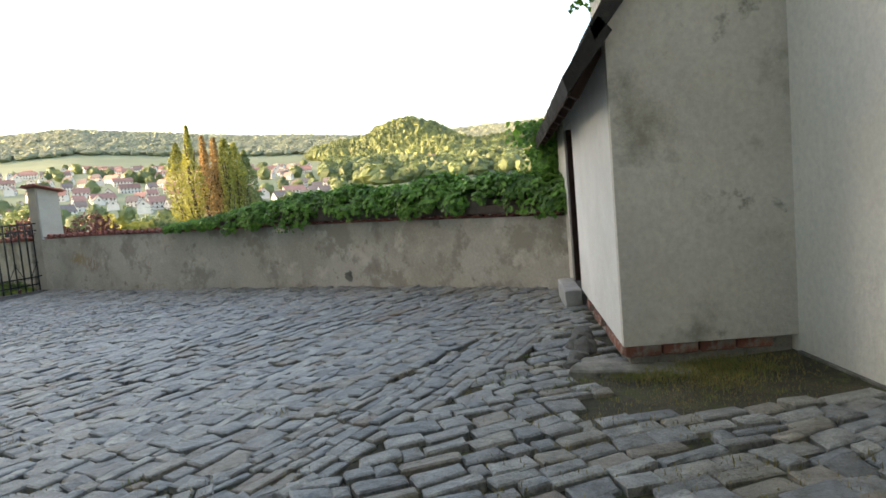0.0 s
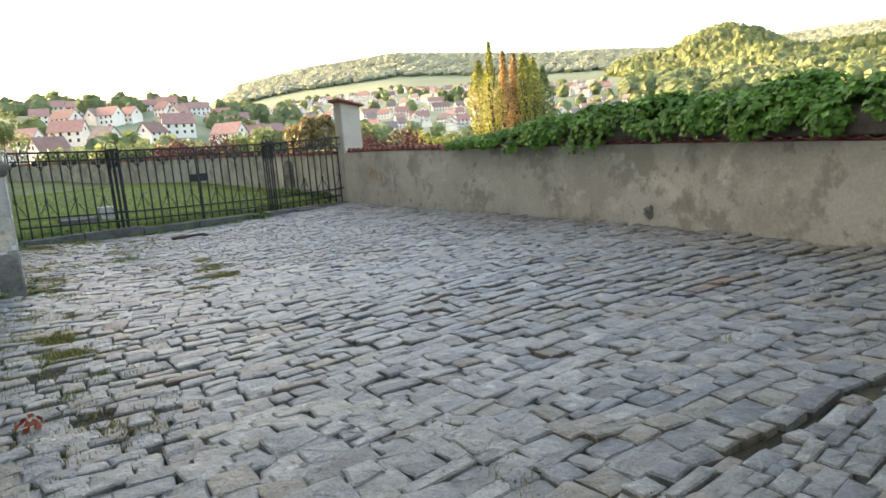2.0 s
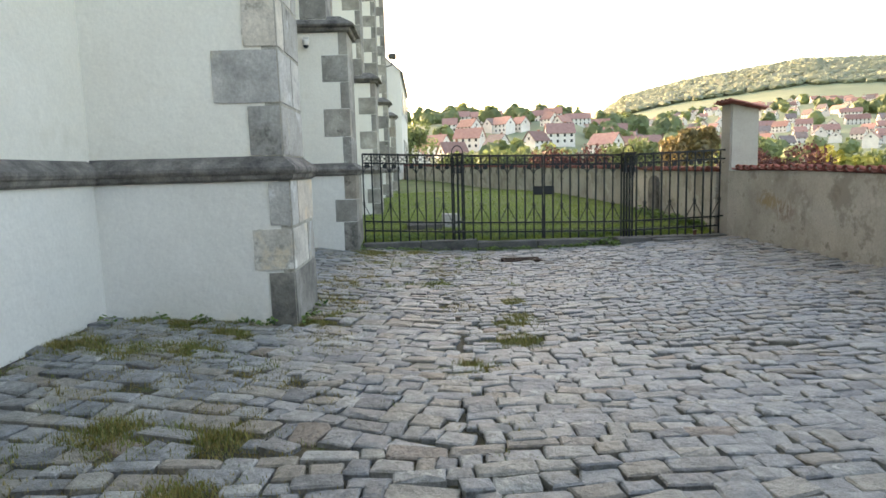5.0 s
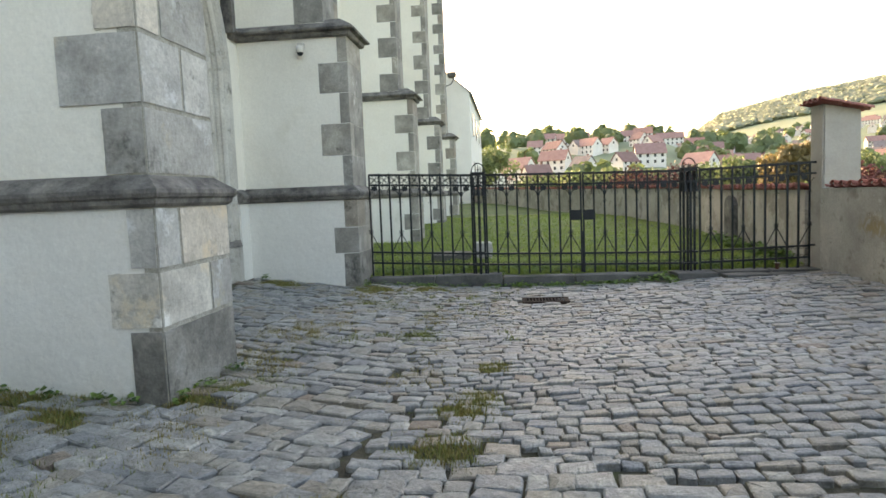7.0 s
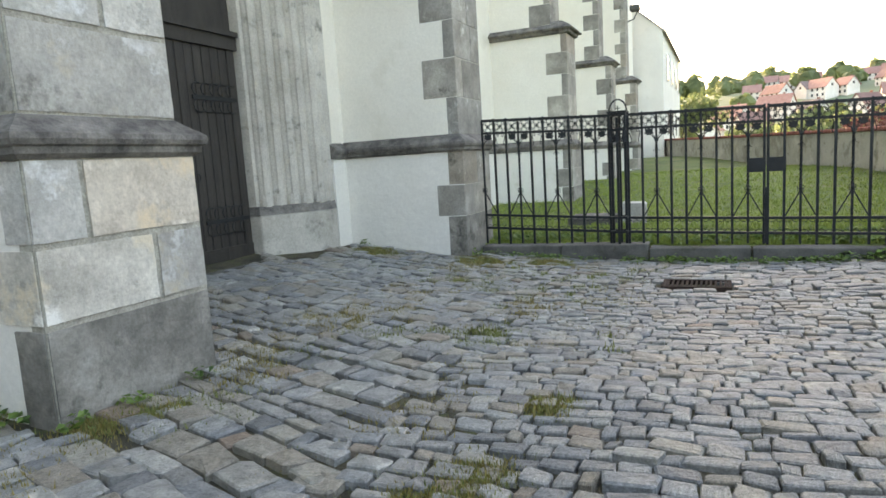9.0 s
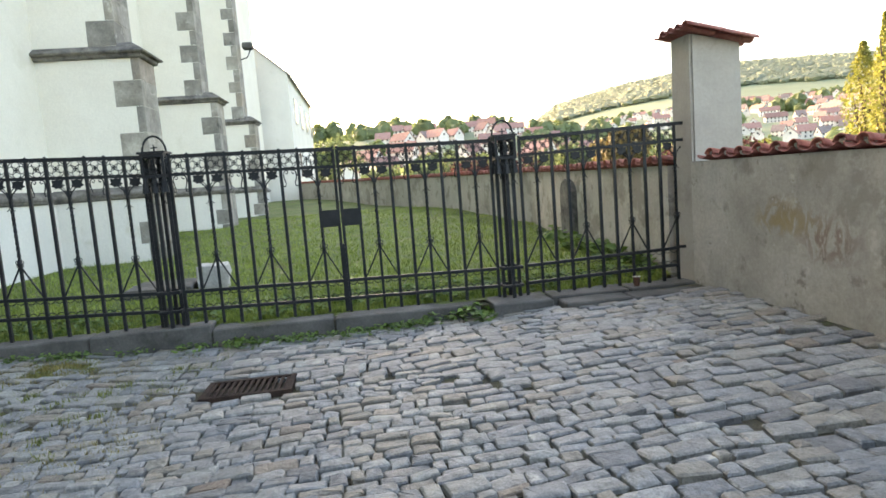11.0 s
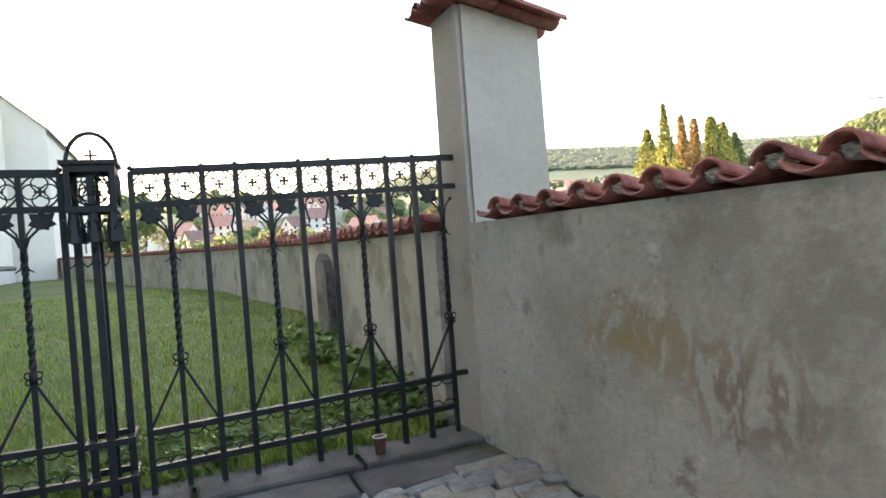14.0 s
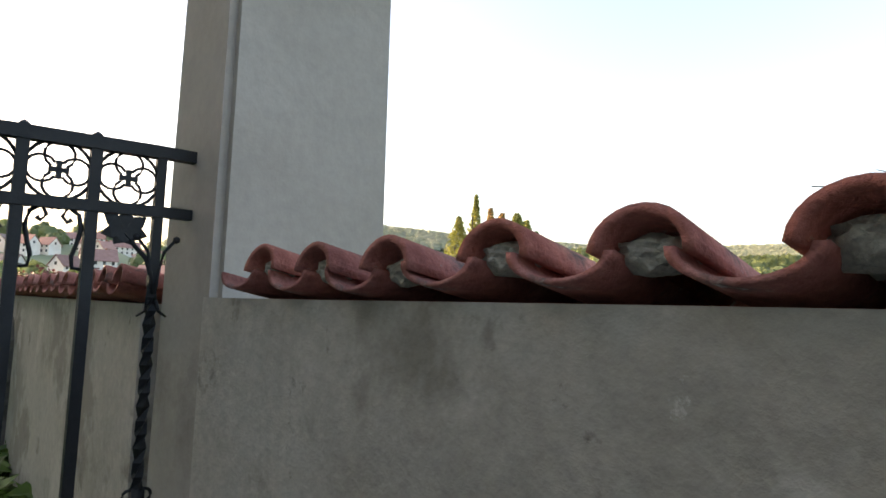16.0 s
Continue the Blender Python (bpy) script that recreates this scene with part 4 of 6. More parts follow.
for a, b in ((-14, 0.0), (6.95, 12.75), (13.75, 19.1), (20.1, 25.4), (26.4, 40)):
    course([(a, WV + 0.05), (b, WV + 0.05)], LEDGE, M_LEDGE, "ledge", "weathered dark stone ledge")
course([(1.12, WV + 0.05), (1.4, WV + 0.05)], LEDGE, M_LEDGE, "ledge")
course([(5.56, WV + 0.05), (5.9, WV + 0.05)], LEDGE, M_LEDGE, "ledge")
course([(5.62, WV), (5.96, WV)], DRIP, M_LEDGE, "drip_course")
course([(1.06, WV), (1.38, WV)], DRIP, M_LEDGE, "drip_course")
for a, b in ((5.56, 5.68), (1.32, 1.44)):
    bm = bmesh.new()
    cbox(bm, a, b, WV - 0.05, WV + 0.13, 3.9, 6.6)
    part("label_moulding", bm, M_LEDGE, church)

# ---- portal ----
PC, SPRING, C0 = 3.5, 3.15, 0.95
portal = tagged(new("portal"), "gothic church portal with moulded grey stone jambs", "portal", kind="structure")


def arch_path(w, sgn, n=16):
    """From the jamb's foot up to the point of the arch."""
    pts = [(PC + sgn * w, 0.6), (PC + sgn * w, 1.4), (PC + sgn * w, 2.3), (PC + sgn * w, SPRING)]
    r = w + C0
    top = math.acos(C0 / r)
    for i in range(1, n + 1):
        a = top * i / n
        pts.append((PC + sgn * (r * math.cos(a) - C0), SPRING + r * math.sin(a)))
    return pts


prof = [(1.0, -2.7), (1.04, -2.42)]
for i in range(61):
    f = i / 60
    k = 0.055 * abs(math.sin(math.pi * 5 * f)) ** 0.7 + (0.02 if 0.3 < (f * 5) % 1 < 0.7 else 0.0)
    prof.append((1.08 + 0.86 * f - k * 0.48, -2.4 + 0.47 * f + k * 0.88))
prof += [(1.98, WV + 0.02), (2.12, WV + 0.02), (2.12, -3.0)]
for sgn in (-1, 1):
    bm = bmesh.new()
    cols = [[bm.verts.new(cv(u, v, z)) for u, z in arch_path(w, sgn)] for w, v in prof]
    for a, b in zip(cols, cols[1:]):
        for i in range(len(a) - 1):
            bm.faces.new((a[i], a[i + 1], b[i + 1], b[i]))
    bmesh.ops.recalc_face_normals(bm, faces=bm.faces[:])
    part("jamb", bm, M_JAMB, portal, "ribbed pale stone jamb")
    bm = bmesh.new()
    ring = [(0.95, -3.0), (0.98, -2.32), (1.04, -2.26), (1.45, -2.02), (1.92, -1.84), (2.06, -1.84), (2.08, -3.0)]
    hull(bm, [cv(PC + sgn * w, v, -0.5) for w, v in ring], [cv(PC + sgn * w, v, 0.5) for w, v in ring])
    bmesh.ops.bevel(bm, geom=[e for e in bm.edges], offset=0.015, segments=1, affect="EDGES")
    part("jamb_plinth", bm, M_JAMB, portal, "worn grey stone jamb base")
    bm = bmesh.new()
    ring2 = [(0.96, -3.0), (0.99, -2.3), (1.06, -2.24), (1.46, -2.0), (1.92, -1.83), (2.06, -1.82), (2.08, -3.0)]
    hull(bm, [cv(PC + sgn * w, v, 0.502) for w, v in ring], [cv(PC + sgn * (w + 0.02), v - 0.06, 0.62) for w, v in ring2])
    part("jamb_slope", bm, M_LEDGE, portal)
    for i in range(5):
        f = (i + 0.5) / 5
        w, v = 1.08 + 0.86 * f - 0.01, -2.4 + 0.47 * f
        bm = bmesh.new()
        bmesh.ops.create_cone(bm, cap_ends=True, segments=10, radius1=0.1, radius2=0.065, depth=0.16, matrix=Matrix.Translation(cv(PC + sgn * w, v, 0.69)))
        part("shaft_base", bm, M_JAMB, portal)
bm = bmesh.new()
cbox(bm, PC - 2.1, PC + 2.1, WV - 0.2, WV + 0.01, 5.6, 6.4)
part("spandrel", bm, M_WHITE, portal)
bm = bmesh.new()
cbox(bm, PC - 1.05, PC + 1.05, -3.1, -2.12, -0.5, -0.045)
bmesh.ops.bevel(bm, geom=bm.edges[:], offset=0.012, segments=1, affect="EDGES")
part("sill", bm, M_PLINTH, portal, "worn stone door sill")

door = tagged(new("door_1"), "dark weathered double wooden church door with iron straps", "door", kind="structure")
bm = bmesh.new()
cbox(bm, PC - 1.05, PC + 1.05, -2.63, -2.55, -0.05, 5.2)
part("backing", bm, M_DOOR, door)
for i in range(14):
    bm = bmesh.new()
    a = PC - 0.98 + 1.96 * i / 14
    cbox(bm, a + 0.004, a + 0.136, -2.55, -2.495 + (0.01 if i in (0, 6, 7, 13) else 0), -0.04, 2.62)
    bmesh.ops.bevel(bm, geom=bm.edges[:], offset=0.008, segments=1, affect="EDGES")
    part("plank", bm, M_DOOR, door)
for z0, z1, v in ((2.62, 2.78, -2.45), (2.78, 2.84, -2.41), (0.0, 0.16, -2.475)):
    bm = bmesh.new()
    cbox(bm, PC - 1.0, PC + 1.0, -2.55, v, z0, z1)
    part("transom" if z0 > 1 else "kick_rail", bm, M_DOOR, door)
for sgn in (-1, 1):
    for zc in (0.5, 2.0):
        bm = bmesh.new()
        cbox(bm, min(PC + sgn * 0.95, PC + sgn * 0.2), max(PC + sgn * 0.95, PC + sgn * 0.2), -2.495, -2.475, zc - 0.025, zc + 0.025)
        for k in range(5):
            for up in (-1, 1):
                c = PC + sgn * (0.85 - 0.14 * k)
                sweep(bm, [cv(c - sgn * 0.1 * math.sin(radians(a)) * 0.9, -2.48, zc + up * (0.02 + 0.13 * (1 - math.cos(radians(a))) * 0.6)) for a in range(0, 211, 30)], 0.018, 4)
        part("strap_hinge", bm, M_IRON, door, "curled black iron strap hinge")
bm = bmesh.new()
sweep(bm, [cv(PC + 0.12 + 0.05 * math.cos(radians(a)), -2.47, 1.05 + 0.05 * math.sin(radians(a))) for a in range(0, 360, 30)], 0.014, 5, True)
part("ring_handle", bm, M_IRON, door)

# camera on the buttress
cam_box = thing("security_camera", "small white dome security camera under the stone course", "camera", m=Matrix.Translation(cv(5.95, -0.79, 3.62)))
bm = bmesh.new()
cbox(bm, 5.86, 5.97, -0.84, -0.74, 3.66, 3.74)
part("bracket", bm, M_HWALL, cam_box)
bm = bmesh.new()
bmesh.ops.create_cone(bm, cap_ends=True, segments=16, radius1=0.055, radius2=0.06, depth=0.1, matrix=Matrix.Translation(cv(5.84, -0.79, 3.63)))
part("housing", bm, M_HWALL, cam_box, smooth=True)
bm = bmesh.new()
bmesh.ops.create_uvsphere(bm, u_segments=14, v_segments=8, radius=0.052, matrix=Matrix.Translation(cv(5.84, -0.79, 3.58)))
part("dome", bm, M_PANE, cam_box, smooth=True)

# floodlight on a far buttress
flood = thing("floodlight", "small grey floodlight on a bracket high on the buttress", "lamp", m=Matrix.Translation(cv(26.0, -0.4, 6.9)))
bm = bmesh.new()
sweep(bm, [cv(26.2, -0.45, 6.4), cv(26.2, -0.15, 6.5), cv(26.2, 0.0, 6.8)], 0.05, 5)
part("arm", bm, M_IRON, flood)
bm = bmesh.new()
cbox(bm, 26.0, 26.4, -0.3, 0.1, 6.8, 7.05)
bmesh.ops.bevel(bm, geom=bm.edges[:], offset=0.05, segments=1, affect="EDGES")
part("lamp_head", bm, M_PLINTH, flood)

# building beyond the church
annex = thing("white_building", "plain white rendered building beyond the church", "house", m=Matrix.Translation(cv(50, -4, 0.5)))
bm = bmesh.new()
cbox(bm, 41, 58, -12, -0.2, -5, 8.5)
hull(bm, [cv(41, -12, 8.5), cv(41, -0.2, 8.5), cv(41, -6, 13.4)], [cv(58, -12, 8.5), cv(58, -0.2, 8.5), cv(58, -6, 13.4)])
part("wall", bm, M_LIME, annex)
bm = bmesh.new()
for v0, v1 in ((0.0, -6.0), (-12.35, -6.0)):
    hull(bm, [cv(40.9, v0, 8.28), cv(58.2, v0, 8.28), cv(58.2, v1, 13.5), cv(40.9, v1, 13.5)], [cv(40.9, v0, 8.4), cv(58.2, v0, 8.4), cv(58.2, v1, 13.62), cv(40.9, v1, 13.62)])
part("roof", bm, M_STEP, annex)
for u in (44, 48, 52, 56):
    for z in (2.0, 5.6):
        bm = bmesh.new()
        cbox(bm, u - 0.5, u + 0.5, -0.25, -0.13, z, z + 1.7)
        wnd = part("window", bm, M_HWALL, annex)
        bm = bmesh.new()
        cbox(bm, u - 0.42, u + 0.42, -0.15, -0.112, z + 0.08, z + 1.62)
        part("pane", bm, M_PANE, wnd)

# ---- house and shed by the start ----
house = tagged(new("house_wall"), "tall beige rendered house wall", "wall", kind="structure")
bm = bmesh.new()
box(bm, (2.33, -9, -0.6), (6, 4.3, 7.0))
part("wall_panel", bm, M_HOUSE, house)
bm = bmesh.new()
box(bm, (2.305, -9, -0.6), (2.33, 4.05, 0.1))
bmesh.ops.subdivide_edges(bm, edges=bm.edges[:], cuts=6, use_grid_fill=True)
for v in bm.verts:
    v.co.x += 0.012 * noise.noise(v.co * 4)
part("wall_foot", bm, M_FOOT, house, "rough darker foot of the wall")


def fx(y):
    """The shed's front plane."""
    return 1.2 + (y - 4.15) * 0.1135


shed = thing("shed", "small whitewashed lean-to shed with a dark ragged roof and open doorway", "shed", m=Matrix.Translation((1.7, 6.0, 0.1)))


def front_wall(y0, y1, z0, z1, thick, material, name, label=""):
    bm_ = bmesh.new()
    hull(bm_, [(fx(y0), y0, z0), (fx(y1), y1, z0), (fx(y1) + thick, y1, z0), (fx(y0) + thick, y0, z0)], [(fx(y0), y0, z1), (fx(y1), y1, z1), (fx(y1) + thick, y1, z1), (fx(y0) + thick, y0, z1)])
    return part(name, bm_, material, shed, label)


front_wall(4.17, 6.58, 0.2, 2.24, 0.28, M_SHEDWHITE, "front_wall", "whitewashed front wall")
front_wall(7.46, 8.75, -0.4, 2.24, 0.28, M_SHEDGREY, "jamb_wall")
front_wall(6.58, 7.46, 1.93, 2.24, 0.28, M_SHEDWHITE, "lintel")
front_wall(6.5, 7.46, -0.3, 0.17, 0.5, M_PLINTH, "threshold")
bm = bmesh.new()
hull(bm, [(1.2, 4.12, 0.2), (1.2, 4.165, 0.2), (2.33, 4.125, 0.2), (2.33, 4.08, 0.2)], [(1.2, 4.12, 2.24), (1.2, 4.165, 2.24), (2.33, 4.125, 4.15), (2.33, 4.08, 4.15)])
part("gable_wall", bm, M_SHEDGREY, shed, "damp grey rendered gable")
bm = bmesh.new()
hull(bm, [(1.25, 4.17, -0.4), (1.52, 6.58, -0.4), (2.32, 6.58, -0.4), (2.32, 4.15, -0.4)], [(1.25, 4.17, 0.195), (1.52, 6.58, 0.195), (2.32, 6.58, 0.195), (2.32, 4.15, 0.195)])
part("footing", bm, M_MORTAR, shed)
bm = bmesh.new()
box(bm, (2.3, 4.2, -0.6), (2.6, 8.75, 3.9))
part("back_wall", bm, M_SHEDGREY, shed)
# brick footing
bm = bmesh.new()
box(bm, (-0.115, -0.05, -0.034), (0.115, 0.05, 0.034))
bmesh.ops.bevel(bm, geom=bm.edges[:], offset=0.006, segments=1, affect="EDGES")
BRICK = mesh_of("brick", bm, M_BRICK)
for k in (0, 1, 2, 4, 5, 7):
    y = 4.29 + 0.25 * k
    shared("brick", BRICK, Matrix.Translation((fx(y) + 0.045, y, 0.158 - 0.01 * k * 0.5)) @ pose(0, 0, 0, random.uniform(-2, 2), 0, 83.5 + random.uniform(-3, 3)), shed)
for k in range(4):
    shared("brick", BRICK, Matrix.Translation((1.33 + 0.245 * k, 4.168, 0.16)) @ pose(0, 0, 0, 0, 0, -2), shed)
# roof: dark ragged courses
for k in range(9):
    bm = bmesh.new()
    f0, f1 = k / 9, (k + 1.25) / 9
    x0, z0 = -0.26 + 1.5 * f0, 1.9 + 2.5 * f0
    x1, z1 = -0.26 + 1.5 * f1, 1.9 + 2.5 * f1
    n = 60
    rows = []
    for i in range(n + 1):
        y = 3.98 + 4.95 * i / n
        j = 0.03 * noise.noise((y * 3.1, k * 2.0, 0)) + 0.02 * noise.noise((y * 11, k, 1))
        b = fx(y)
        rows.append([bm.verts.new(p) for p in ((b + x0 + j, y, z0 - 0.04 + j), (b + x0 - 0.03 + j, y, z0 + 0.06 + j * 1.5), (b + x1, y, z1 + 0.06 + j), (b + x1 + 0.08, y, z1 - 0.04))])
    for a, b in zip(rows, rows[1:]):
        for i in range(4):
            bm.faces.new((a[i], a[(i + 1) % 4], b[(i + 1) % 4], b[i]))
    bm.faces.new(rows[0])
    bm.faces.new(rows[-1][::-1])
    bmesh.ops.recalc_face_normals(bm, faces=bm.faces[:])
    part("roof_course", bm, M_DARKROOF, shed, "dark weathered roofing")
bm = bmesh.new()
ys = [4.02, 5.5, 7.0, 8.88]
hull(bm, [(fx(ys[0]) - 0.25, ys[0], 1.85), (fx(ys[3]) - 0.25, ys[3], 1.85), (fx(ys[3]) + 0.3, ys[3], 2.75), (fx(ys[0]) + 0.3, ys[0], 2.75)],
     [(fx(ys[0]) - 0.25, ys[0], 1.97), (fx(ys[3]) - 0.25, ys[3], 1.97), (fx(ys[3]) + 0.3, ys[3], 2.87), (fx(ys[0]) + 0.3, ys[0], 2.87)])
part("soffit", bm, M_SHEDDOOR, shed, "dark eaves boarding")
for k in range(9):
    bm = bmesh.new()
    y = 4.3 + 0.52 * k
    bar(bm, (fx(y) - 0.2, y, 1.86), (fx(y) + 0.3, y, 2.68), 0.06)
    part("rafter", bm, M_SHEDDOOR, shed)
bm = bmesh.new()
for y0, y1 in ((6.58, 6.65), (7.39, 7.46)):
    hull(bm, [(fx(y0) + 0.02, y0, 0.17), (fx(y1) + 0.02, y1, 0.17), (fx(y1) + 0.14, y1, 0.17), (fx(y0) + 0.14, y0, 0.17)], [(fx(y0) + 0.02, y0, 1.93), (fx(y1) + 0.02, y1, 1.93), (fx(y1) + 0.14, y1, 1.93), (fx(y0) + 0.14, y0, 1.93)])
part("door_frame", bm, M_SHEDDOOR, shed)
# dark planks close the doorway and stand for the shade inside
dr = None
for k in range(5):
    bm = bmesh.new()
    y0 = 6.655 + 0.147 * k
    hull(bm, [(fx(y0) + 0.1, y0, 0.18), (fx(y0) + 0.1, y0 + 0.142, 0.18), (fx(y0) + 0.135, y0 + 0.142, 0.18), (fx(y0) + 0.135, y0, 0.18)], [(fx(y0) + 0.1, y0, 1.9), (fx(y0) + 0.1, y0 + 0.142, 1.9), (fx(y0) + 0.135, y0 + 0.142, 1.9), (fx(y0) + 0.135, y0, 1.9)])
    if dr is None:
        dr = part("door", bm, M_SHEDDOOR, shed, "dark brown planks filling the doorway for its shaded inside")
    else:
        part("plank", bm, M_SHEDDOOR, dr)


def rough_block(name, label, category, corners, z0, z1, material, cuts=4, amp=0.02, seed=0):
    bm_ = bmesh.new()
    hull(bm_, [(x, y, z0) for x, y in corners], [(x, y, z1) for x, y in corners])
    bmesh.ops.subdivide_edges(bm_, edges=bm_.edges[:], cuts=cuts, use_grid_fill=True)
    for v in bm_.verts:
        v.co += noise.noise_vector(v.co * 5 + Vector((seed, seed, 0))) * amp
    bmesh.ops.bevel(bm_, geom=[e for e in bm_.edges if e.calc_face_angle(0) > 0.9], offset=0.012, segments=1, affect="EDGES")
    return tagged(link(name, bm_, material), label, category)


rough_block("door_step", "pale grey concrete step at the shed door", "step", [(1.28, 6.5), (1.46, 6.5), (1.56, 7.42), (1.38, 7.44)], -0.1, 0.205, M_STEP, 3, 0.006)
rough_block("stone_slab", "flat mossy stone slab by the shed foot", "stone", [(0.82, 4.12), (1.6, 3.85), (1.62, 4.08), (1.0, 4.42)], -0.1, yard(1.2, 4.1) + 0.012, M_FOOT, 4, 0.02, 3)


def boulder(x, y, z, sx, sy, sz, seed, label="dark mossy boulder lying against the shed"):
    bm_ = bmesh.new()
    bmesh.ops.create_icosphere(bm_, subdivisions=3, radius=1)
    for v in bm_.verts:
        k = 1 + 0.28 * noise.noise(v.co * 1.3 + Vector((seed, 0, 0))) + 0.08 * noise.noise(v.co * 5)
        v.co = Vector((x + v.co.x * sx * k, y + v.co.y * sy * k, z + v.co.z * sz * k))
    return tagged(link("boulder", bm_, M_PLINTH), label, "stone", "stones by the shed")


boulder(1.05, 4.62, 0.08, 0.085, 0.11, 0.085, 1)
boulder(1.1, 4.92, 0.1, 0.09, 0.13, 0.08, 5)
boulder(0.96, 4.45, 0.06, 0.08, 0.08, 0.06, 9)
boulder(1.0, 4.78, 0.06, 0.06, 0.07, 0.06, 12)
boulder(0.9, 4.3, 0.05, 0.07, 0.06, 0.05, 14)


# a dark lump stands in for the shaded hole and its broken stones
bm = bmesh.new()
bmesh.ops.create_icosphere(bm, subdivisions=3, radius=1)
for v in bm.verts:
    k = 1 + 0.7 * noise.noise(v.co * 1.9)
    v.co = Vector((-1.6 + v.co.x * 0.1 * k, 11.05 + v.co.y * 0.06 * k, 0.05 + v.co.z * 0.085 * k))
tagged(link("wall_stone", bm, M_FOOT), "dark stone lump standing for a broken, shaded hole low in the courtyard wall", "stone")


# ---- leaves ----
def leaf_into(V, F, p, n, size, spin):
    """A folded five-point leaf."""
    n = n.normalized()
    t = n.orthogonal().normalized()
    t = Matrix.Rotation(spin, 3, n) @ t
    b = n.cross(t)
    k = len(V)
    for a, c, h in ((-0.5, 0, 0.0), (-0.1, 0.42, 0.1), (0.55, 0.0, -0.06), (-0.1, -0.42, 0.1), (0.0, 0.0, -0.04)):
        V.append(tuple(p + t * (a * size) + b * (c * size) + n * (h * size)))
    F += [(k, k + 4, k + 1), (k + 4, k + 2, k + 1), (k, k + 3, k + 4), (k + 4, k + 3, k + 2)]


def mesh_object(name, V, F, material, parent=None, label=""):
    me = bpy.data.meshes.new(name)
    me.from_pydata(V, [], F)
    me.materials.append(material)
    ob = new(name, me)
    if parent:
        under(ob, parent)
    if label:
        ob["label"] = label
    return ob


rnd = random.Random(5)
ivy = thing("ivy", "dense green ivy tumbling over the courtyard wall top", "ivy", m=Matrix.Translation((-1.9, 11.4, 0.9)))
V, F = [], []
core = bmesh.new()
front = wall_line(120)
back = offset(front, 0.42)
ivy_rows = []
for i in range(46, 121):
    f = (i - 46) / 74
    h = 0.46 * min(1, f * 3.0) * (0.85 + 0.3 * noise.noise((i * 0.12, 0, 0))) * (1 if f < 0.86 else 1 - (f - 0.86) * 2.2) + 0.06
    (x, y, z), (bx, by, _) = front[i], back[i]
    c = Vector(((x + bx) / 2, (y + by) / 2, z))
    o = Vector((x - bx, y - by, 0)).normalized()
    ivy_rows.append((c, o, h))
prev = None
for c, o, h in ivy_rows:
    ring = []
    for a in range(-20, 201, 20):
        r = radians(a)
        ring.append(core.verts.new(c + o * math.cos(r) * 0.27 + Vector((0, 0, 0.02 + max(-0.05, math.sin(r)) * h * 0.66))))
    if prev:
        for a in range(len(ring) - 1):
            core.faces.new((prev[a], prev[a + 1], ring[a + 1], ring[a]))
    prev = ring
# a smooth dark shell gives the ivy's gaps their shade by colour
part("inner_growth", core, M_BARK, ivy, "dark inner shell standing for the shade between the leaves")
for _ in range(620):
    # a clump: a tilted dome of overlapping leaves
    k = rnd.random() * (len(ivy_rows) - 1.001)
    j = int(k)
    c = ivy_rows[j][0].lerp(ivy_rows[j + 1][0], k - j)
    o, h = ivy_rows[j][1], ivy_rows[j][2]
    a = radians(rnd.uniform(14 if k > 30 else -4, 150))
    lump = 1 + 0.16 * noise.noise((c.x * 2.2, math.cos(a) * 2, math.sin(a) * 3)) + 0.1 * rnd.uniform(-1, 1)
    drop = rnd.random() ** 2 * 0.16 * max(0, 0.4 + noise.noise((c.x * 0.9, 7, 0))) if a < 0.5 else 0.0
    q = c + o * (math.cos(a) * 0.4 * lump) + Vector((0, 0, 0.04 + math.sin(a) * h * lump - drop))
    axis = (o * math.cos(a) + Vector((0, 0, 0.7 + math.sin(a)))).normalized()
    size = rnd.uniform(0.1, 0.19) * (0.5 + 0.5 * min(1, h * 3))
    for _ in range(34):
        d = Vector((rnd.gauss(0, 1), rnd.gauss(0, 1), rnd.gauss(0, 1))).normalized()
        if d.dot(axis) < -0.1:
            d = -d
        p = q + d * size * rnd.uniform(0.7, 1.05) - axis * size * 0.45
        leaf_into(V, F, p, d + axis * 0.8 + Vector((rnd.uniform(-1, 1), rnd.uniform(-1, 1), rnd.uniform(-1, 1))) * 0.35, rnd.uniform(0.055, 0.1), rnd.uniform(0, 6.28))
mesh_object("foliage", V, F, M_IVY, ivy)

creeper = thing("creeper", "green creeper climbing the shed corner to its eaves", "creeper", m=Matrix.Translation((1.6, 8.5, 0.8)))
V, F = [], []
for _ in range(1500):
    z = rnd.uniform(0.85, 2.2)
    w = 0.1 + 0.2 * abs(noise.noise((z * 2, 3, 0))) + (0.14 if z > 1.9 else 0)
    p = Vector((1.6 + rnd.gauss(0, w * 0.7) - 0.06 * (z > 1.9), 8.72 + rnd.uniform(-0.25, 0.5), z))
    leaf_into(V, F, p, Vector((-0.5 + rnd.uniform(-1, 1), -1, rnd.uniform(-0.2, 1))), rnd.uniform(0.06, 0.11), rnd.uniform(0, 6.28))
for _ in range(180):
    p = Vector((1.78 + rnd.gauss(0, 0.16), 6.2 + rnd.gauss(0, 0.3), 3.2 + rnd.gauss(0, 0.13)))
    leaf_into(V, F, p, Vector((rnd.uniform(-1, 1), -1, rnd.uniform(-0.2, 1))), rnd.uniform(0.06, 0.1), rnd.uniform(0, 6.28))
mesh_object("foliage", V, F, M_IVY, creeper)
bm = bmesh.new()
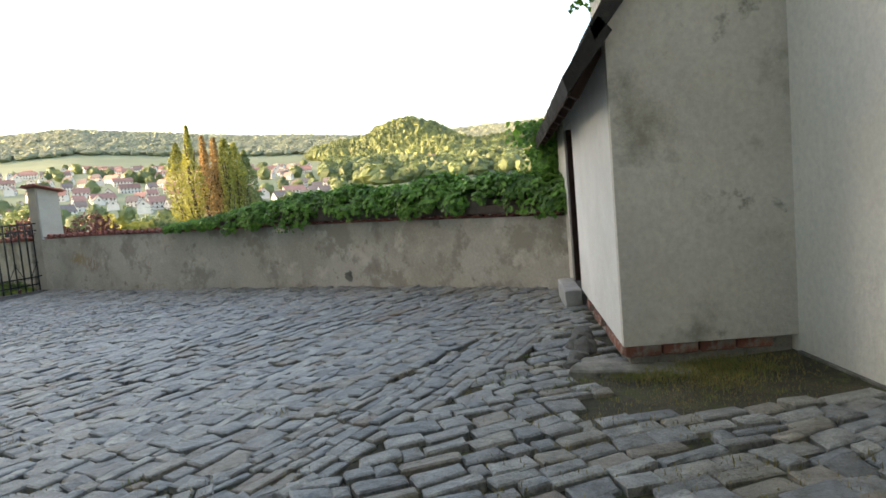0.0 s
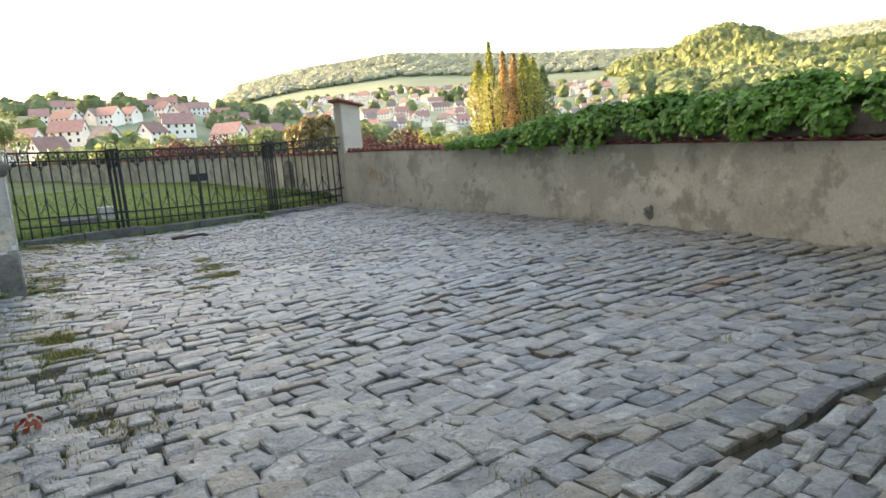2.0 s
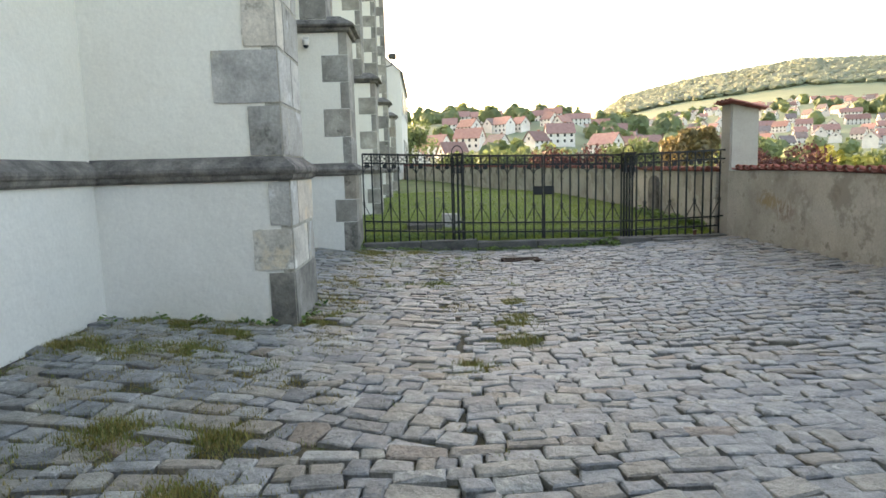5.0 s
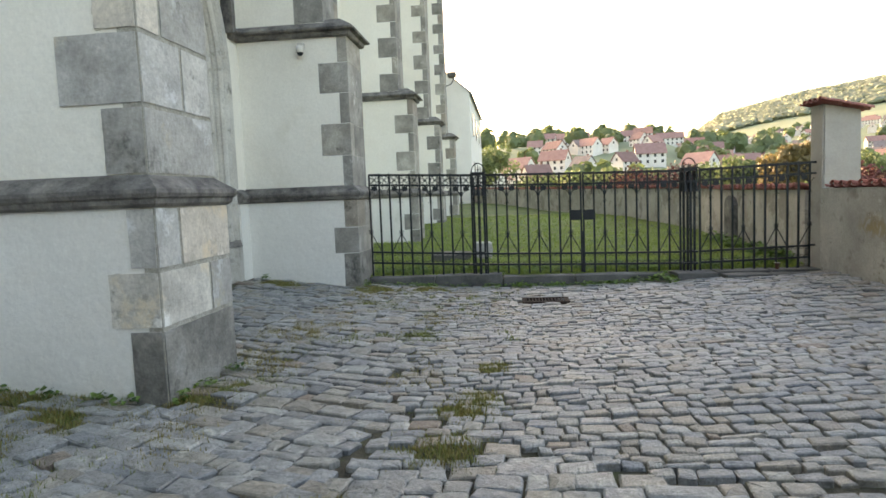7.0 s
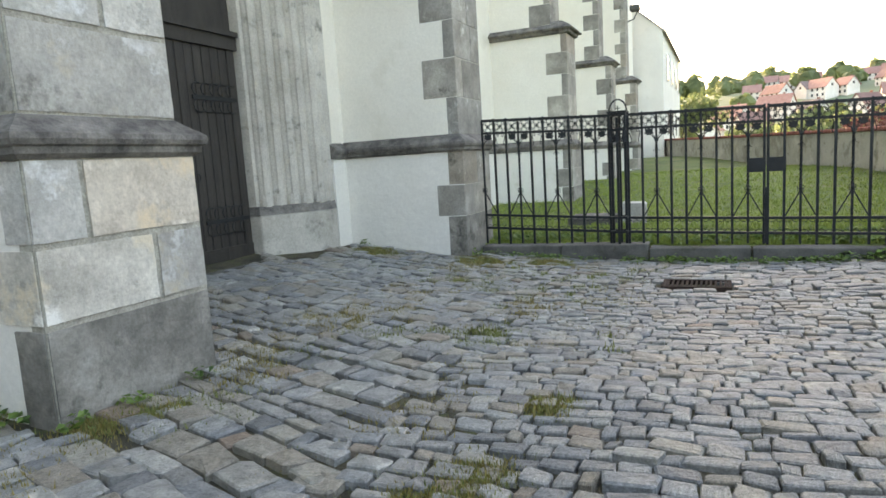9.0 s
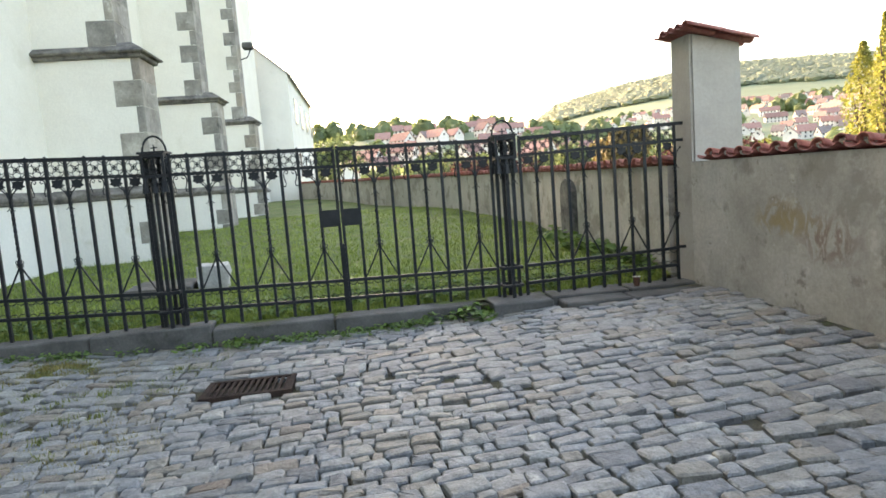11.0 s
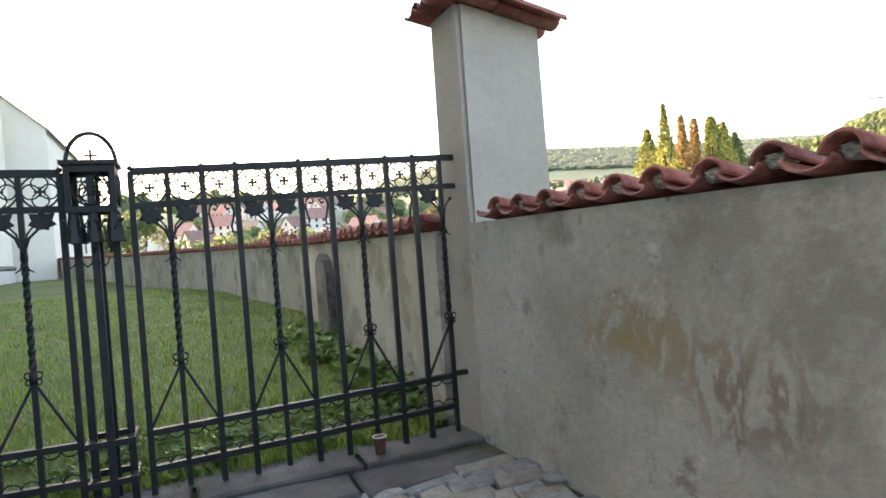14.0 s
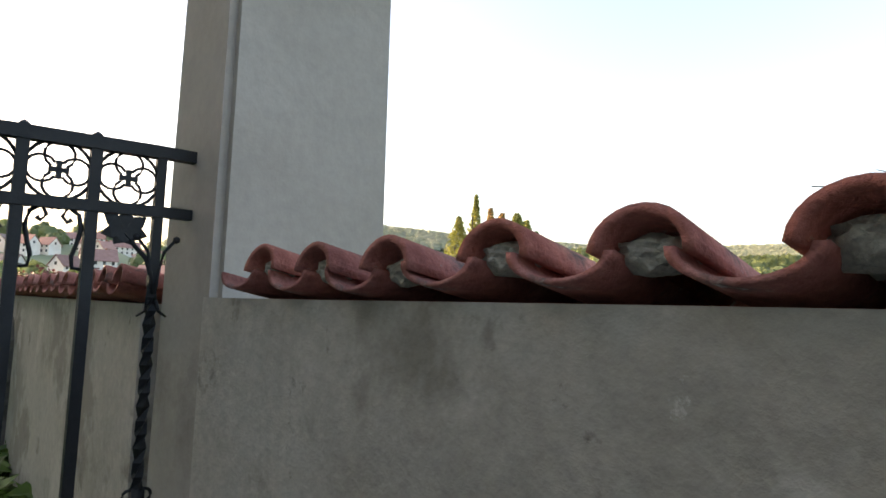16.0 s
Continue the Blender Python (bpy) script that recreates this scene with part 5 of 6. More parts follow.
for k in range(4):
    sweep(bm, [(1.62 + 0.07 * k + 0.04 * math.sin(i + k), 8.76 + 0.02 * k, 0.1 + 0.25 * i) for i in range(10)], 0.018, 5)
part("stems", bm, M_BARK, creeper)

# ---- small things by the gate ----
cup = thing("paper_cup", "brown paper cup with a white rim standing on the kerb", "cup", m=Matrix.Translation((*gp(6.72, -0.1, 0).xy, FOOT_R)))
co = Vector((*gp(6.72, -0.1, 0).xy, FOOT_R))
bm = bmesh.new()
bmesh.ops.create_cone(bm, cap_ends=True, segments=20, radius1=0.027, radius2=0.038, depth=0.1, matrix=Matrix.Translation(co + Vector((0, 0, 0.052))))
part("body", bm, surface("cup_brown", [(0.3, (0.1, 0.045, 0.03)), (0.7, (0.15, 0.07, 0.045))], 10, 60, 0.6, 0.05), cup)
bm = bmesh.new()
sweep(bm, [co + Vector((0.038 * math.cos(radians(a)), 0.038 * math.sin(radians(a)), 0.102)) for a in range(0, 360, 18)], 0.007, 6, True)
part("rim", bm, M_HWALL, cup, "white rolled rim", True)

# niche in the churchyard wall
niche = thing("wall_niche", "dark mossy stone tablet in the churchyard wall", "niche", m=Matrix.Translation((-13.5, 17.75, 0)))
t = Vector((-3.45, 1.95, 0)).normalized()
o = Vector((-t.y, t.x, 0)) * -1
nb = Vector((-13.45, 17.75, 0))
if o.y > 0:
    o = -o
bm = bmesh.new()
ring = [(-0.3, 0.0), (0.3, 0.0), (0.3, 0.75), (0.2, 0.88), (0.0, 0.95), (-0.2, 0.88), (-0.3, 0.75)]
hull(bm, [nb + t * a + Vector((0, 0, z)) + o * -0.05 for a, z in ring], [nb + t * a + Vector((0, 0, z)) + o * 0.1 for a, z in ring])
part("tablet", bm, M_LEDGE, niche)
bm = bmesh.new()
hull(bm, [nb + t * a + Vector((0, 0, z)) + o * -0.05 for a, z in ((-0.38, -0.1), (0.38, -0.1), (0.38, 0.0), (-0.38, 0.0))], [nb + t * a + Vector((0, 0, z)) + o * 0.16 for a, z in ((-0.38, -0.1), (0.38, -0.1), (0.38, 0.0), (-0.38, 0.0))])
part("sill", bm, M_LEDGE, niche)
# a worn stone in the lawn
gs = cv(8.6, 1.9)
rough_block("grave_stone", "small worn grey stone block on the lawn", "stone", [cv(8.3, 1.75).xy, cv(8.75, 1.7).xy, cv(8.8, 2.05).xy, cv(8.35, 2.1).xy], -0.3, 0.22, M_ASHLAR, 3, 0.03, 4)
rough_block("grave_slab", "flat dark stone slab lying in the grass", "stone", [cv(8.1, 0.9).xy, cv(8.9, 0.85).xy, cv(8.95, 1.65).xy, cv(8.15, 1.7).xy], -0.3, 0.02, M_PLINTH, 3, 0.02, 6)

# ---- town, trees and hills ----
# yellower than the other woods: the hill's sunlight is put into the leaf colour
M_KNOLL = leafy("knoll_woods", (0.1, 0.14, 0.065), (0.3, 0.335, 0.11), 0.45, 0.014, 0.35)


def polar(az, r):
    return -math.sin(radians(az)) * r, math.cos(radians(az)) * r


def make_house(w, d, h, rh, roof_mat, cols, storeys):
    th = thing("house", "pale rendered town house with a pitched tile roof", "house", "town houses")
    bm_ = bmesh.new()
    box(bm_, (-w / 2, -d / 2, -4), (w / 2, d / 2, h))
    a = [bm_.verts.new(p) for p in ((-w / 2, -d / 2, h), (-w / 2, d / 2, h), (-w / 2, 0, h + rh * 0.97))]
    b = [bm_.verts.new(p) for p in ((w / 2, -d / 2, h), (w / 2, d / 2, h), (w / 2, 0, h + rh * 0.97))]
    bm_.faces.new(a)
    bm_.faces.new(b[::-1])
    part("wall", bm_, M_HWALL, th)
    bm_ = bmesh.new()
    e = 0.5
    for s in (-1, 1):
        k = rh / (d / 2)
        p = [(-w / 2 - e, s * (d / 2 + e), h - e * k), (w / 2 + e, s * (d / 2 + e), h - e * k), (w / 2 + e, 0, h + rh), (-w / 2 - e, 0, h + rh)]
        hull(bm_, p, [(x, y, z + 0.25) for x, y, z in p])
    roof = part("roof", bm_, roof_mat, th)
    bm_ = bmesh.new()
    box(bm_, (w * 0.2, 0.3, h + rh * 0.4), (w * 0.2 + 0.8, 1.1, h + rh + 0.9))
    part("chimney", bm_, M_BRICK, roof)
    for s in range(storeys):
        for c in range(cols):
            x = -w / 2 + w * (c + 0.5) / cols
            z = 0.9 + 2.7 * s
            bm_ = bmesh.new()
            box(bm_, (x - 0.55, -d / 2 - 0.06, z), (x + 0.55, -d / 2 + 0.05, z + 1.4))
            part("window", bm_, M_PANE, th)
    for sx in (-1, 1):
        bm_ = bmesh.new()
        box(bm_, (sx * w / 2 - 0.06, -0.6, h + 0.2), (sx * w / 2 + 0.06, 0.6, h + 1.5))
        part("gable_window", bm_, M_PANE, th)
    return th


PROTO = [make_house(9, 8, 5, 4, M_HROOF, 3, 2), make_house(13, 9, 5.5, 4.5, M_HROOF, 4, 2), make_house(9, 8.5, 5, 4.5, M_HROOF2, 3, 2), make_house(19, 9, 5.5, 4.2, M_HROOF, 6, 2), make_house(7.5, 9, 4.5, 4.2, M_HROOF2, 2, 2)]
rnd = random.Random(11)
placed, used = [], set()


def put_house(kind, az, r, turn, sink=0.4, sc=1.0):
    x, y = polar(az, r)
    m = Matrix.Translation((x, y, land(x, y) - sink)) @ pose(0, 0, 0, 0, 0, az + turn) @ Matrix.Diagonal((sc, sc, sc, 1))
    placed.append((x, y))
    if kind not in used:
        used.add(kind)
        PROTO[kind].matrix_basis = m
    else:
        c = copy_thing(PROTO[kind], m)
        c.matrix_basis = m


# rows of houses on the near slope
for i in range(9):
    put_house(3 if i % 3 else 1, 43.5 + i * 1.75 + rnd.uniform(-0.3, 0.3), 374 + rnd.uniform(-8, 8), rnd.uniform(-8, 8), sc=0.72)
for i in range(12):
    put_house(rnd.choice((0, 1, 4, 0)), 39 + i * 1.75 + rnd.uniform(-0.5, 0.5), 325 + rnd.uniform(-14, 10), rnd.uniform(-50, 50), sc=0.78)
for i in range(7):
    put_house(rnd.choice((0, 1, 2)), 42 + i * 2.9 + rnd.uniform(-0.7, 0.7), 272 + rnd.uniform(-12, 12), rnd.uniform(-60, 60), sc=0.9)
put_house(0, 57.6, 232, 25)
put_house(1, 61.0, 215, 80)
# the town in the valley
tries = 0
count = 0
while count < 230 and tries < 6000:
    tries += 1
    az = rnd.uniform(9, 43)
    r = rnd.uniform(310, 700)
    x, y = polar(az, r)
    if min((math.hypot(x - a, y - b) for a, b in placed), default=99) < 11:
        continue
    put_house(rnd.choice((0, 1, 2, 2, 3, 4, 0)), az, r, rnd.choice((0, 90, 20, -30)) + rnd.uniform(-14, 14), sc=0.62)
    count += 1
for i in range(34):
    put_house(rnd.choice((0, 1, 2, 3)), rnd.uniform(-11, 10), rnd.uniform(560, 700), rnd.choice((0, 90)) + rnd.uniform(-20, 20), sc=0.7)


def crown_blob(V, F, x, y, z, w, h, rn, tufts=10):
    """A lumpy crown with ragged leaves about it."""
    k = len(V)
    for p in ICO_V:
        q = 0.75 + 0.5 * rn.random()
        V.append((x + p[0] * w * q, y + p[1] * w * q, z + h * 0.55 + p[2] * h * 0.5 * q))
    F += [tuple(k + i for i in f) for f in ICO_F]
    for _ in range(tufts):
        a, e = rn.uniform(0, 6.28), rn.uniform(-0.3, 1.4)
        n = Vector((math.cos(a) * math.cos(e), math.sin(a) * math.cos(e), math.sin(e)))
        p = Vector((x + n.x * w * 0.95, y + n.y * w * 0.95, z + h * 0.55 + n.z * h * 0.52))
        leaf_into(V, F, p, n + Vector((rn.uniform(-1, 1), rn.uniform(-1, 1), rn.uniform(-1, 1))) * 0.8, w * 0.8, rn.uniform(0, 6.28))


bm = bmesh.new()
bmesh.ops.create_icosphere(bm, subdivisions=2, radius=1)
bm.verts.index_update()
ICO_V = [tuple(v.co) for v in bm.verts]
ICO_F = [tuple(v.index for v in f.verts) for f in bm.faces]
bm.free()


def woods(name, label, material, spots, seed, tufts=10):
    rn = random.Random(seed)
    V, F = [], []
    for x, y, w, h in spots(rn):
        crown_blob(V, F, x, y, land(x, y) - 1, w, h, rn, tufts)
    ob = mesh_object(name, V, F, material)
    return tagged(ob, label, "woods", kind="stuff")


def on_knoll(rn):
    n = 0
    while n < 2600:
        x, y = polar(rn.uniform(-11, 14), rn.uniform(690, 960))
        if knoll(x, y) > 14 and knoll(x, y) + far_ground(x, y) * 0.25 > far_ground(x, y) - 4:
            n += 1
            yield x, y, rn.uniform(3.2, 6.5), rn.uniform(8, 17)


def on_ridge(rn):
    for _ in range(5600):
        az = rn.uniform(-14, 47)
        r = rn.uniform(980, 1500)
        x, y = polar(az, r)
        el = math.degrees(math.atan2(land(x, y), r))
        f = el / max(1, skyline(az))
        if f > 0.76 + 0.08 * noise.noise((x * 0.004, y * 0.004, 1)) or noise.noise((x * 0.006, y * 0.003, 9)) > 0.22 or az < -3:
            yield x, y, rn.uniform(6, 10), rn.uniform(6, 9)


def in_town(rn):
    for _ in range(520):
        az = rn.uniform(8, 62)
        r = rn.uniform(190, 760)
        x, y = polar(az, r)
        if noise.noise((x * 0.02, y * 0.02, 4)) > -0.05 and min(math.hypot(x - a, y - b) for a, b in placed) > 8 and (az < 42 or r < 470):
            s = rn.uniform(0.6, 1.15)
            yield x, y, 4.2 * s, 8.5 * s
    for i in range(420):
        az = 10 - 22 * rn.random()
        x, y = polar(az, rn.uniform(380, 760))
        if min(math.hypot(x - a, y - b) for a, b in placed) > 7:
            yield x, y, rn.uniform(3.5, 7.5), rn.uniform(6, 12)
    for i in range(60):
        az = 39 + 26 * rn.random()
        x, y = polar(az, rn.uniform(392, 430))
        yield x, y, rn.uniform(4, 6), rn.uniform(8, 15)


woods("knoll_woods", "sunlit yellow-green wood on a steep hill", M_KNOLL, on_knoll, 1, 6)
woods("ridge_woods", "hazy pale mixed woods along the distant ridge", M_WOODS, on_ridge, 2, 2)
woods("town_trees", "green trees between the town houses", M_TREE, in_town, 3)
# a house on the hilltop
put_house(0, 1.6, 905, 10, sink=-5, sc=0.8)


def tree(name, label, x, y, base, height, width, material, leaves, seed, columnar=False, leaf=0.8):
    rn = random.Random(seed)
    th = thing(name, label, "tree", "", Matrix.Translation((x, y, base)))
    bm_ = bmesh.new()
    hh = height * (0.9 if columnar else 0.6)
    sweep(bm_, [(x + 0.25 * math.sin(i * 1.7 + seed), y + 0.2 * math.cos(i * 1.3 + seed), base - 0.5 + hh * i / 6) for i in range(7)], [height * 0.035 * (1 - 0.13 * i) for i in range(7)], 7)
    part("trunk", bm_, M_BARK, th)
    tips = []
    for k in range(12 if columnar else 9):
        a = rn.uniform(0, 6.28)
        z0 = base + height * (rn.uniform(0.12, 0.75) if columnar else rn.uniform(0.2, 0.5))
        rad = width * 0.5 * (0.55 if columnar else 0.7)
        z1 = z0 + height * (0.16 if columnar else 0.28)
        bm_ = bmesh.new()
        tip = (x + math.cos(a) * rad, y + math.sin(a) * rad, z1)
        sweep(bm_, [(x, y, z0), (x + math.cos(a) * rad * 0.55, y + math.sin(a) * rad * 0.55, z0 + (z1 - z0) * 0.4), tip], [height * 0.012, height * 0.008, height * 0.004], 5)
        part("limb", bm_, M_BARK, th)
        tips.append(Vector(tip))
    V_, F_ = [], []
    for _ in range(leaves):
        if columnar:
            f = rn.random() ** 0.85
            prof_ = min(1.0, 3.2 * (1.02 - f)) ** 0.7 * min(1.0, 0.45 + 1.6 * f) * (0.8 + 0.3 * math.sin(f * 9 + seed))
            a, q = rn.uniform(0, 6.28), rn.random() ** 0.4
            lump = 1 + 0.35 * noise.noise((math.cos(a) * 1.5 + seed, math.sin(a) * 1.5, f * 7))
            p = Vector((x + math.cos(a) * width / 2 * prof_ * q * lump, y + math.sin(a) * width / 2 * prof_ * q * lump, base + height * (0.1 + 0.9 * f)))
        else:
            c = rn.choice(tips) if rn.random() < 0.7 else Vector((x, y, base + height * 0.68))
            s = width * 0.26
            d = Vector((rn.gauss(0, 1), rn.gauss(0, 1), rn.gauss(0, 1)))
            d = d.normalized() * s * (0.6 + 0.5 * rn.random())
            p = c + Vector((d.x, d.y, d.z * 0.8 + height * 0.1))
        leaf_into(V_, F_, p, Vector((rn.uniform(-1, 1), rn.uniform(-1, 1), rn.uniform(-0.3, 1))), rn.uniform(0.6, 1.2) * leaf, rn.uniform(0, 6.28))
    mesh_object("crown", V_, F_, material, th)
    return th


def stand(name, label, az, r, top_el, width, material, leaves, seed, columnar=False, leaf=0.8):
    x, y = polar(az, r)
    base = land(x, y)
    tree(name, label, x, y, base, 1.3 + r * math.tan(radians(top_el)) - base, width, material, leaves, seed, columnar, leaf)


for az, el, w, mat_, sd_ in ((22.2, 6.3, 3.9, M_POPLAR, 1), (21.2, 7.7, 3.2, M_POPLAR, 2), (20.1, 6.9, 3.8, M_AUTUMN, 3), (19.2, 6.6, 3.2, M_AUTUMN, 4), (18.4, 6.5, 3.6, M_POPLAR, 5), (17.6, 6.1, 3.3, M_POPLAR, 6), (16.8, 5.4, 3.4, M_TREE, 7)):
    stand("poplar", "tall slender poplar with sunlit yellowing leaves", az, 66 + 2 * math.sin(sd_ * 2.1), el, w * 0.7, mat_, 3800, sd_, True, 0.25)
stand("brown_tree", "rounded tree with brownish autumn leaves", 37.2, 92, 4.0, 6.0, M_BROWNTREE, 1800, 21)
for az, r, el, w, sd_ in ((31.0, 60, 1.25, 6.5, 22), (29.2, 62, 0.9, 5.0, 23), (46.5, 70, 1.7, 7.5, 24), (33.5, 64, 0.7, 5, 28)):
    stand("copper_beech", "low spreading tree with dark red leaves", az, r, el, w, M_REDTREE, 4200, sd_, leaf=0.3)
for az, r, el, w, sd_ in ((26.8, 66, 0.9, 5.5, 31), (33.8, 120, 2.0, 9, 32), (40, 110, 2.2, 8, 33), (43.0, 120, 1.8, 9, 34), (51.5, 95, 1.5, 9, 35), (56, 110, 1.2, 9, 36), (60.3, 140, 4.6, 9, 37), (62.2, 135, 3.8, 9, 38), (24.6, 90, 0.6, 8, 39), (14.5, 120, 0.9, 9, 40), (48.6, 120, 1.6, 8, 41), (36, 75, 0.6, 6, 42)):
    stand("valley_tree", "leafy green tree below the churchyard wall", az, r, el, w, M_TREE if sd_ not in (31,) else M_POPLAR, 1500, sd_, leaf=0.8)

# ---- grass and weeds ----
rnd = random.Random(7)


def blades(V, F, p, n, h, spread, rn):
    for _ in range(n):
        a = rn.uniform(0, 6.28)
        q = p + Vector((rn.gauss(0, spread), rn.gauss(0, spread), 0))
        lean = Vector((math.cos(a), math.sin(a), 0)) * h * rn.uniform(0.1, 0.6)
        side = Vector((-math.sin(a), math.cos(a), 0)) * h * 0.11
        hh = h * rn.uniform(0.5, 1.2)
        k = len(V)
        V += [tuple(q - side), tuple(q + side), tuple(q + lean + Vector((0, 0, hh)))]
        F.append((k, k + 1, k + 2))


V, F = [], []
for _ in range(42000):
    u = 6.62 + 16 * rnd.random() ** 2.1
    v = rnd.uniform(-1.8, 9.5)
    p = cv(u, v)
    if beyond_far(p.x, p.y) > -0.05:
        continue
    p.z = lawn_z(p.x, p.y) - 0.004
    blades(V, F, p, 3, 0.035 + 0.05 * rnd.random() ** 2 + 0.02 * noise.noise((p.x * 2, p.y * 2, 5)), 0.03, rnd)
tagged(mesh_object("lawn_grass", V, F, M_LAWNBLADE), "short tufted green grass of the churchyard lawn", "grass", kind="stuff")

# leafy weeds along the kerb and the churchyard wall
V, F = [], []


def leafy_clump(c, n, r, size, h):
    for _ in range(n):
        a, q = rnd.uniform(0, 6.28), r * rnd.random() ** 0.6
        p = c + Vector((math.cos(a) * q, math.sin(a) * q, h * rnd.random() * (1 - 0.6 * q / r)))
        leaf_into(V, F, p, Vector((rnd.uniform(-0.7, 0.7), rnd.uniform(-0.7, 0.7), 1)), size * rnd.uniform(0.6, 1.3), rnd.uniform(0, 6.28))


for _ in range(190):
    p = gp(rnd.uniform(0.1, 7.2), rnd.uniform(0.2, 0.75), 0)
    leafy_clump(Vector((p.x, p.y, lawn_z(p.x, p.y))), 16, 0.12, 0.06, 0.09)
for _ in range(46):
    f = rnd.random()
    x = -10.9 - 3.6 * f
    y = 16.3 + (x + 10.45) * -0.565 - rnd.uniform(0.1, 0.7)
    leafy_clump(Vector((x, y, lawn_z(x, y))), 18, 0.2, 0.13, 0.2)
tagged(mesh_object("lawn_weeds", V, F, M_WEED), "broad-leaved green weeds inside the gate", "weeds", kind="stuff")
V, F = [], []
p = gp(4.9, -0.28, 0)
leafy_clump(Vector((p.x, p.y, yard(p.x, p.y))), 110, 0.26, 0.08, 0.16)
p = gp(4.5, -0.25, 0)
leafy_clump(Vector((p.x, p.y, yard(p.x, p.y))), 40, 0.2, 0.06, 0.1)
for _ in range(60):
    p = gp(rnd.uniform(0.0, 4.4), rnd.uniform(-0.34, -0.16), 0)
    leafy_clump(Vector((p.x, p.y, yard(p.x, p.y))), 12, 0.12, 0.04, 0.06)
for _ in range(26):
    p = gp(rnd.uniform(2.0, 4.6), rnd.uniform(-0.42, -0.18), 0)
    leafy_clump(Vector((p.x, p.y, yard(p.x, p.y))), 16, 0.14, 0.05, 0.09)
for u_, v_ in ((0.05, 0.08), (0.4, 0.07), (0.9, 0.1), (-0.08, -0.5), (-0.1, -0.9), (-0.08, -1.3), (5.85, -1.6), (6.0, 0.06), (-0.3, -1.7), (-0.12, -0.25)):
    p = cv(u_, v_)
    leafy_clump(Vector((p.x, p.y, yard(p.x, p.y))), 22, 0.1, 0.05, 0.1)
tagged(mesh_object("kerb_weeds", V, F, M_WEED), "green weeds growing along the kerb and church foot", "weeds", kind="stuff")


# where grass covers the stones: x, y, half-width
TURF = [(-7.7, 4.85, 0.32), (-8.05, 4.4, 0.34), (-7.5, 5.3, 0.26), (-5.95, 4.55, 0.26), (-5.8, 3.9, 0.24), (-6.3, 3.4, 0.3), (-5.55, 5.1, 0.2), (-4.95, 4.8, 0.18), (-5.95, 7.0, 0.2), (-3.85, 3.4, 0.2),
        (-7.1, 8.27, 0.2), (-6.5, 7.83, 0.24), (-8.07, 8.96, 0.16), (-7.3, 8.45, 0.14), (-8.45, 5.6, 0.36), (-8.3, 6.75, 0.16), (-8.1, 6.55, 0.16), (-13.5, 7.95, 0.3), (-12.6, 10.2, 0.3), (-12.9, 9.3, 0.3), (1.75, 3.9, 0.3), (1.3, 4.0, 0.2), (-7.95, 5.72, 0.24), (-8.65, 5.2, 0.28)]


def turf(x, y):
    k = 0.0
    for a, b, r in TURF:
        d = math.hypot(x - a, y - b) / (r * (1 + 0.6 * noise.noise((x * 3.1, y * 3.1, 5))))
        if d < 1:
            k = max(k, 1 - d)
    return k


def bare(x, y):
    """Where grass has taken the joints: 0 to 1."""
    u, v = uv_of(x, y)
    k = 0.0
    if u < 6.5 and v > -2.0:
        k += 0.55 * math.exp(-((v - 0.15) / 0.5) ** 2) * (1 if u > -6 else 0.3)
        k += 0.75 * math.exp(-((v - (1.55 + 0.12 * math.sin(u * 1.3))) / 0.22) ** 2) * (1 if 0.5 < u < 4.2 else 0.15) 
        k += 0.4 * math.exp(-((v + 0.9) / 0.8) ** 2) * (1 if -5 < u < 0 else 0.2)
        k += 0.3 * (1 if 2 < u < 6 and 0.2 < v < 2.6 else 0)
    k += 0.9 * math.exp(-((x - 1.7) / 0.7) ** 2 - ((y - 3.75) / 0.5) ** 2)
    k += 0.2 * math.exp(-((x - 1.0) / 0.8) ** 2)
    return k * (0.3 + 0.9 * max(0, noise.noise((x * 1.6, y * 1.6, 2)) + 0.2))


VG, FG, VS, FS = [], [], [], []
for _ in range(20):
    p = cv(rnd.uniform(2.2, 5.6), rnd.uniform(0.3, 2.6))
    p.z = yard(p.x, p.y)
    blades(VG, FG, p, 30, 0.045, 0.04, rnd)
for a, b, r in TURF:
    for _ in range(int(2300 * r)):
        x, y = a + rnd.gauss(0, r * 0.6), b + rnd.gauss(0, r * 0.6)
        u, v = uv_of(x, y)
        if v < WV + 0.08 or any(q0 - 0.02 < u < q1 + 0.02 and v < 0.02 for q0, q1 in BUTTRESS) or x > 2.25 or (x > fx(y) - 0.03 and y > 4.1):
            continue
        dry = rnd.random() < 0.55 + 0.4 * noise.noise((x * 5, y * 5, 3))
        blades(VS if dry else VG, FS if dry else FG, Vector((x, y, yard(x, y) - 0.012)), 4, 0.018 + 0.012 * rnd.random(), 0.035, rnd)
